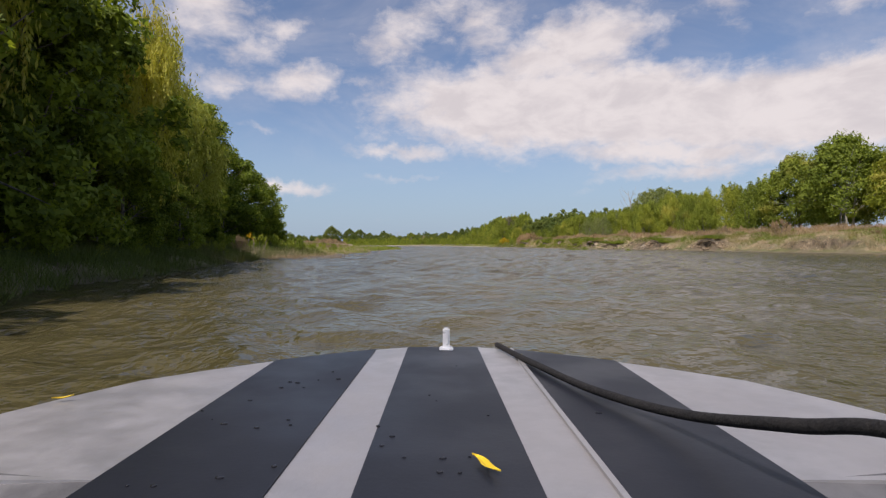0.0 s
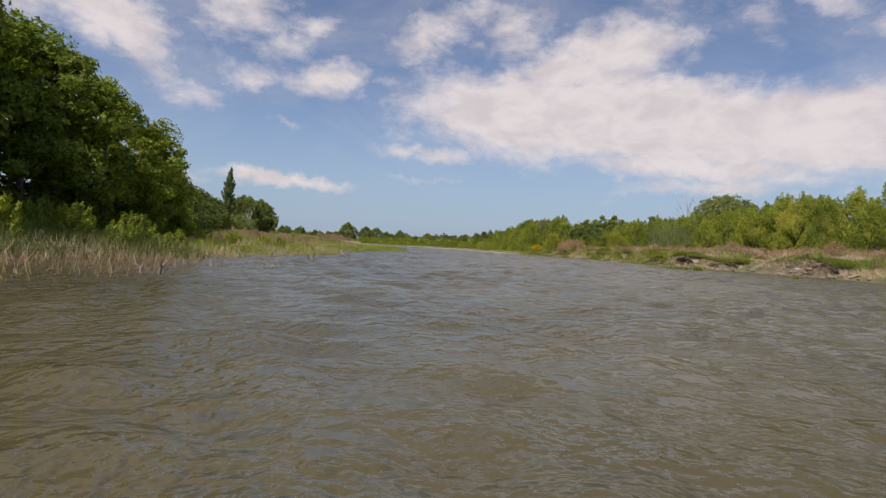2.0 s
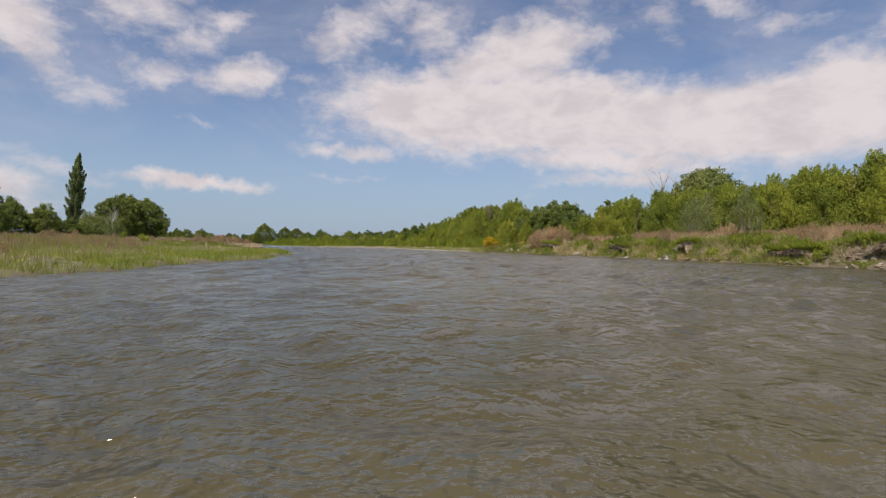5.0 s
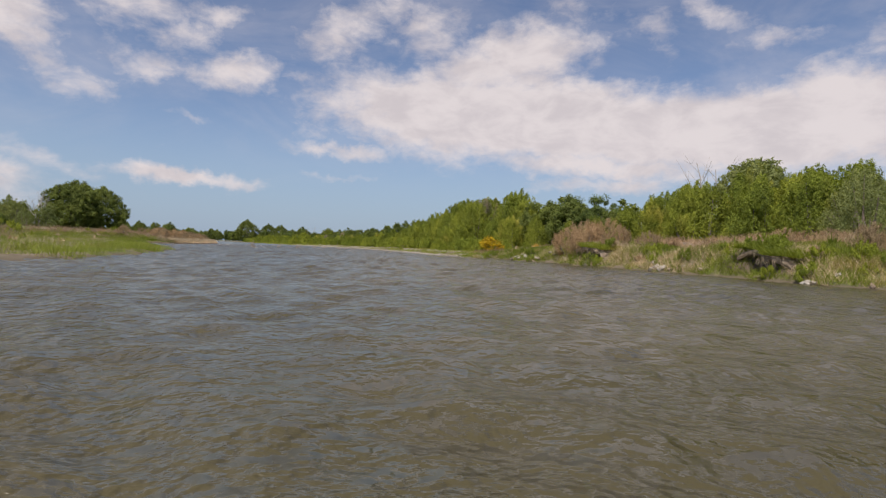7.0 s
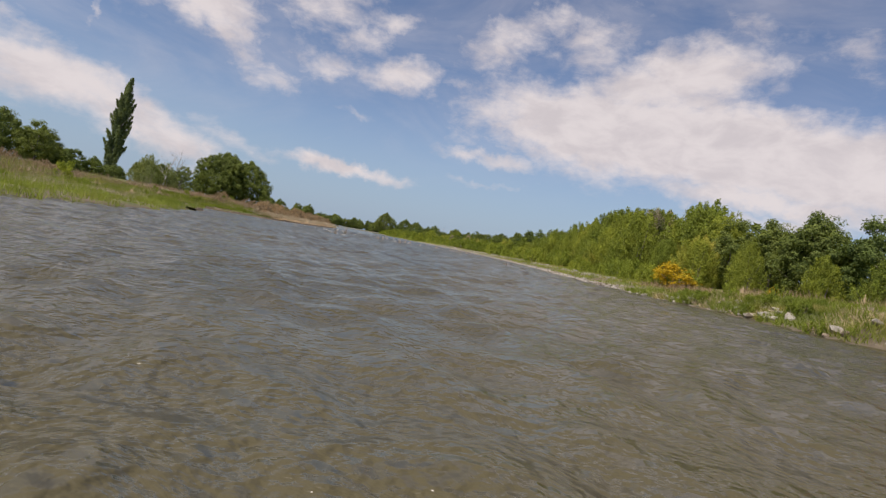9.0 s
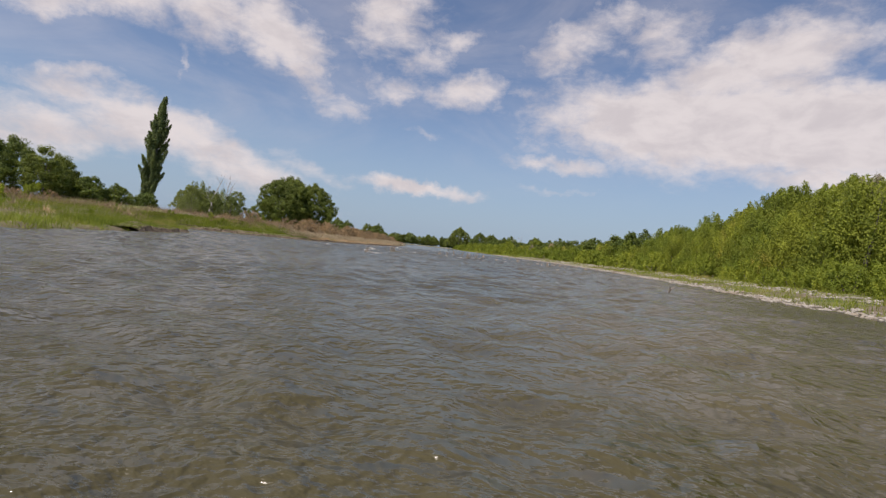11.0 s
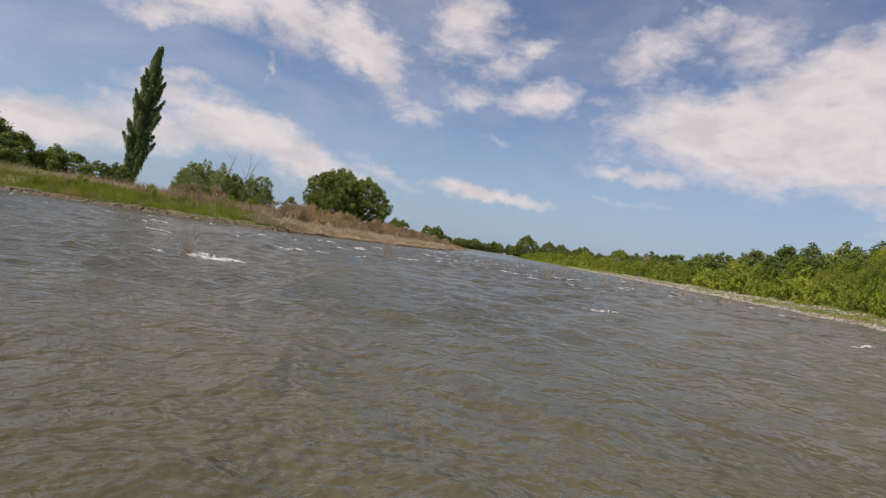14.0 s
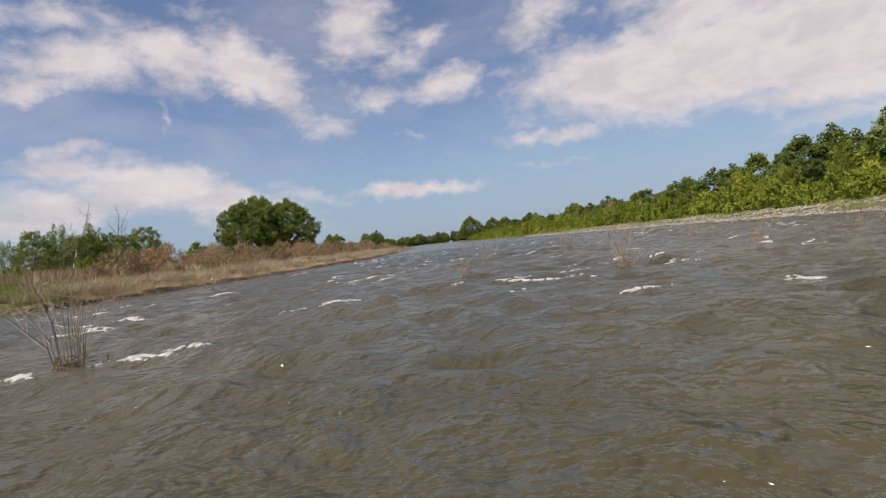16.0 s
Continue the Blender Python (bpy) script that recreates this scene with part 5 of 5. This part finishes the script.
def foam(patches, seed):
    """White water: lacy, lumpy sheets on the waves, drawn out along the stream."""
    rng = np.random.default_rng(seed)
    vs, fs, base = [], [], 0
    for x, y, ln, wd, solid in patches:
        wd, ln, cell = wd * 1.15, ln * 1.25, 0.021
        a = rng.normal(0.5, 0.35)
        u, q = np.meshgrid(np.arange(-ln, ln, cell), np.arange(-wd, wd, cell), indexing="ij")
        px, py = x + u * math.cos(a) - q * math.sin(a), y + u * math.sin(a) + q * math.cos(a)
        lace = 1 - 2.2 * np.abs(lattice(px * 8, py * 8, 1) - 0.5) + 0.8 * (lattice(px * 24, py * 24, 2) - 0.5)
        curl = 0.6 * (lattice(px * 1.7 + 9, py * 1.7, 3) - 0.5)
        field = 0.30 - (u / ln) ** 2 * 0.7 - ((q / wd) + curl) ** 2 * 1.3 + (lace - (0.6 if solid > 80 else 0.76)) * (1.0 if solid > 80 else 2.0)
        lump = np.clip(field, 0, 1)
        pz = waves(px, py) + 0.004 + lump * 0.014 * (0.4 + lattice(px * 11, py * 11, 4)) - 0.02 * (field <= 0)
        nu, nq = u.shape
        i, j = np.meshgrid(np.arange(nu - 1), np.arange(nq - 1), indexing="ij")
        cells = np.stack([i * nq + j, (i + 1) * nq + j, (i + 1) * nq + j + 1, i * nq + j + 1], -1).reshape(-1, 4)
        cells = cells[(field.ravel()[cells] > 0).any(1)]
        used, back = np.unique(cells, return_inverse=True)
        vs.append(np.stack([px, py, pz], -1).reshape(-1, 3)[used])
        fs.append(back.reshape(-1, 4) + base)
        base += len(used)
    ob = new("foam", fast_mesh("foam", np.concatenate(vs), np.concatenate(fs), M_FOAM, True))
    return tagged(ob, "white broken foam on the river rapids", "foam", kind="stuff")


FOAM = [(-22.4, 203, 1.5, 0.22, 90), (-15.3, 196, 1.0, 0.2, 70), (-19.5, 194.6, 0.8, 0.15, 60), (-28, 201.5, 0.8, 0.15, 50), (-26.1, 194.7, 1.3, 0.2, 90), (-19.4, 190.2, 0.55, 0.2, 60), (-20.8, 189.4, 0.5, 0.15, 60),
        (-14.1, 199.7, 0.8, 0.15, 50), (-12.8, 197.4, 0.6, 0.15, 40), (-9.9, 201.2, 0.5, 0.2, 60), (-15.7, 194.4, 0.3, 0.12, 30), (-13.5, 193, 0.4, 0.1, 25), (-16.1, 174.5, 0.9, 0.35, 140), (-9, 179.6, 0.7, 0.2, 70),
        (-20, 182, 0.5, 0.15, 40), (-24.5, 193.2, 0.7, 0.2, 70)]
for k in range(190):
    y = R.uniform(178, 245)
    x = R.uniform(float(left_edge(y)) + 2, float(right_edge(y)) - 4)
    if y < 194 and abs(x + 8.7 + (y - 171) * 0.36) < 4.5:
        continue
    FOAM.append((x, y, R.uniform(0.15, 0.9) ** 1.3, R.uniform(0.05, 0.15), 0))
foam(FOAM, 3)

# ---- the boat that the ride starts from ----
DECK = -0.372
M0 = PATH[0][1] @ pose(0, 0, 0, -90)
LIFT = 0.97
HALF = ((0, 2.03), (0.13, 2.022), (0.27, 1.965), (0.40, 1.885), (0.556, 1.775), (0.72, 1.64), (0.855, 1.51), (0.95, 1.32), (1.0, 1.2), (1.05, 1.0), (1.07, 0.86), (1.08, 0.3), (1.06, -1.2))
boat = thing("jet_boat", "aluminium jet boat with charcoal stripes on its foredeck", "boat", at=M0 @ Matrix.Translation((0, 0, -LIFT)))


def slab(outline, z, thick):
    """A flat plate with a small bevel, its top at z."""
    bm = bmesh.new()
    vs = [bm.verts.new((x, y, z + LIFT - thick)) for x, y in outline]
    face = bm.faces.new(vs)
    top = bmesh.ops.extrude_face_region(bm, geom=[face])
    for v in top["geom"]:
        if isinstance(v, bmesh.types.BMVert):
            v.co.z += thick
    bmesh.ops.recalc_face_normals(bm, faces=bm.faces)
    return bm


deck_outline = [(-x, y) for x, y in reversed(HALF[:11])] + [(x, y) for x, y in HALF[1:11]] + [(0.56, 0.86), (0.56, 0.1), (-0.56, 0.1), (-0.56, 0.86)]
part("foredeck", slab(deck_outline, DECK, 0.03), M_ALLOY, boat, "bare brushed aluminium foredeck")
part("deck_film", slab([(-0.132, 2.012), (0.13, 2.012), (0.155, 0.79), (0.16, 0.12), (-0.14, 0.12), (-0.137, 0.79)], DECK + 0.003, 0.003), M_CHARCOAL, boat, "charcoal film stripe")
part("deck_film", slab([(-0.555, 1.772), (-0.40, 1.88), (-0.246, 1.97), (-0.269, 0.79), (-0.274, 0.12), (-0.558, 0.12), (-0.56, 0.86)], DECK + 0.003, 0.003), M_CHARCOAL, boat, "charcoal film stripe")
part("deck_film", slab([(0.262, 1.968), (0.40, 1.88), (0.57, 1.763), (0.572, 0.86), (0.562, 0.12), (0.287, 0.12), (0.281, 0.79)], DECK + 0.003, 0.003), M_CHARCOAL, boat, "charcoal film stripe")
part("deck_seam", slab([(0.246, 1.97), (0.257, 1.965), (0.277, 0.79), (0.282, 0.12), (0.271, 0.12), (0.266, 0.79)], DECK + 0.007, 0.007), M_ALLOY, boat, "welded aluminium seam")
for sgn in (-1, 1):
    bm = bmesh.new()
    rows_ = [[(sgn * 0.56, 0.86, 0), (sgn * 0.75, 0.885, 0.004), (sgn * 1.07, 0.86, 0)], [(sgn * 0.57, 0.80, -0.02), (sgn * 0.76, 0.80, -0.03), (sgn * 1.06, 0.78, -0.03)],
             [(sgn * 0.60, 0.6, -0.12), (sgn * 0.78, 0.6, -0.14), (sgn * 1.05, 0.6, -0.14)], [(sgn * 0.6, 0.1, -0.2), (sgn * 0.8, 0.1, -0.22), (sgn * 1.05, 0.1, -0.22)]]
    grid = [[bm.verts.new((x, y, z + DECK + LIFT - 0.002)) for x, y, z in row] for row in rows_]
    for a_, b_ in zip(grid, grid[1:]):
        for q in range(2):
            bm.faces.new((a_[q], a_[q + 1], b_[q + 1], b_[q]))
    # bare metal like the deck; the dark colour stands in for shade
    part("side_step", bm, M_SHADED_ALLOY, boat, "curved aluminium coaming beside the cockpit, its shade put into the colour")
bm = bmesh.new()
rings = []
for scale_x, off_y, z in ((1.0, 0.0, DECK - 0.01), (1.02, -0.02, DECK - 0.05), (0.9, -0.14, -0.75), (0.72, -0.34, -0.98), (0.3, -0.6, -1.12)):
    ring = [(-x * scale_x, y + off_y * (y > 0)) for x, y in reversed(HALF)] + [(x * scale_x, y + off_y * (y > 0)) for x, y in HALF[1:]]
    rings.append([bm.verts.new((x, y, z + LIFT)) for x, y in ring])
for a_, b_ in zip(rings, rings[1:]):
    for q in range(len(a_)):
        bm.faces.new((a_[q], a_[(q + 1) % len(a_)], b_[(q + 1) % len(a_)], b_[q]))
bm.faces.new(rings[-1])
bmesh.ops.recalc_face_normals(bm, faces=bm.faces)
part("hull", bm, M_ALLOY, boat, "welded aluminium hull")
bm = bmesh.new()
bmesh.ops.create_cube(bm, size=1.0, matrix=Matrix.Translation((0.012, 1.97, DECK + LIFT + 0.042)) @ Matrix.Diagonal((0.026, 0.03, 0.078, 1)))
bmesh.ops.bevel(bm, geom=list(bm.edges), offset=0.005, segments=2, affect="EDGES")
post = part("bow_bitt", bm, M_CHROME, boat, "polished steel bow post")
bm = bmesh.new()
bmesh.ops.create_cube(bm, size=1.0, matrix=Matrix.Translation((0.012, 1.965, DECK + LIFT + 0.006)) @ Matrix.Diagonal((0.05, 0.06, 0.008, 1)))
bmesh.ops.bevel(bm, geom=list(bm.edges), offset=0.003, segments=2, affect="EDGES")
part("base_plate", bm, M_CHROME, post)

rope = thing("rope", "thick black braided rope lying over the foredeck", "rope", at=M0)
knots = [(0.2, 1.985, -0.355), (0.245, 1.8, -0.356), (0.292, 1.62, -0.355), (0.372, 1.33, -0.35), (0.47, 1.07, -0.3295), (0.515, 0.79, -0.261), (0.547, 0.66, -0.223),
         (0.58, 0.45, -0.2), (0.6, 0.2, -0.24), (0.5, 0.14, -0.352), (0.42, 0.13, -0.354)]
fine_path = []
for q in np.linspace(0, len(knots) - 1, 90):
    c0 = int(min(q, len(knots) - 2))
    p0, p1, p2, p3 = (np.array(knots[max(0, min(len(knots) - 1, c0 + d))]) for d in (-1, 0, 1, 2))
    u = q - c0
    pt = 0.5 * ((2 * p1) + (p2 - p0) * u + (2 * p0 - 5 * p1 + 4 * p2 - p3) * u * u + (3 * p1 - p0 - 3 * p2 + p3) * u ** 3)
    fine_path.append((*pt, 0.0092 + 0.00035 * min(q, 8) + 0.0003 * math.sin(q * 60)))
v, f = tubes([fine_path], 12)
part("cord", fast_mesh("cord", v, f, M_ROPE, True), M_ROPE, rope)


def fallen_leaf(x, y, turn, length, label):
    """A narrow willow leaf, curled a little."""
    bm = bmesh.new()
    n = 9
    left, mid, right = [], [], []
    for k in range(n):
        t = k / (n - 1)
        wd = 0.105 * length * math.sin(math.pi * t) ** 0.8
        zc = 0.004 + 0.008 * abs(t - 0.45)
        bend = 0.05 * length * math.sin(2 * math.pi * t)
        left.append(bm.verts.new((t * length - length / 2, wd + bend, zc + 0.003)))
        mid.append(bm.verts.new((t * length - length / 2, bend, zc)))
        right.append(bm.verts.new((t * length - length / 2, -wd + bend, zc + 0.003)))
    for k in range(n - 1):
        bm.faces.new((mid[k], mid[k + 1], left[k + 1], left[k]))
        bm.faces.new((right[k], right[k + 1], mid[k + 1], mid[k]))
    t = thing("fallen_leaf", label, "leaf", "leaves on the foredeck", M0 @ pose(x, y, DECK + 0.004, 0, 0, turn))
    part("blade", bm, M_YELLOW, t)


fallen_leaf(0.072, 0.90, -60, 0.085, "narrow yellow willow leaf lying on the foredeck")
fallen_leaf(-0.925, 1.30, 35, 0.045, "small yellow leaf on the deck's edge")
fallen_leaf(0.255, 1.81, 20, 0.03, "tiny yellow leaf beside the rope")

rng = np.random.default_rng(77)
spots = [(-0.135, 1.11), (-0.115, 1.0), (0.0, 0.94), (0.028, 0.88), (0.1, 1.18), (-0.35, 1.5), (-0.4, 1.47), (-0.43, 1.42), (-0.37, 1.42), (-0.47, 1.3), (-0.33, 1.6), (-0.45, 0.83), (-0.36, 0.86), (-0.1, 1.05), (0.35, 1.2)]
spots += [(rng.uniform(-0.55, 0.13), rng.uniform(0.8, 1.7)) for _ in range(16)]
vs, fs, base = [], [], 0
bm = bmesh.new()
bmesh.ops.create_icosphere(bm, subdivisions=2, radius=1.0)
co, fa = np.array([v.co for v in bm.verts]), np.array([[v.index for v in f.verts] for f in bm.faces])
bm.free()
for x, y in spots:
    s = rng.uniform(0.0016, 0.0042)
    vs.append(co * np.array([s * rng.uniform(1.0, 2.2), s * rng.uniform(0.8, 1.3), s * 0.5]) + np.array([x, y, DECK + 0.004]))
    fs.append(fa + base)
    base += len(co)
drops = new("water_drops", fast_mesh("water_drops", np.concatenate(vs), np.concatenate(fs), M_DROP, True))
drops.matrix_world = M0
tagged(drops, "beads of water on the deck film", "water drops", kind="stuff")
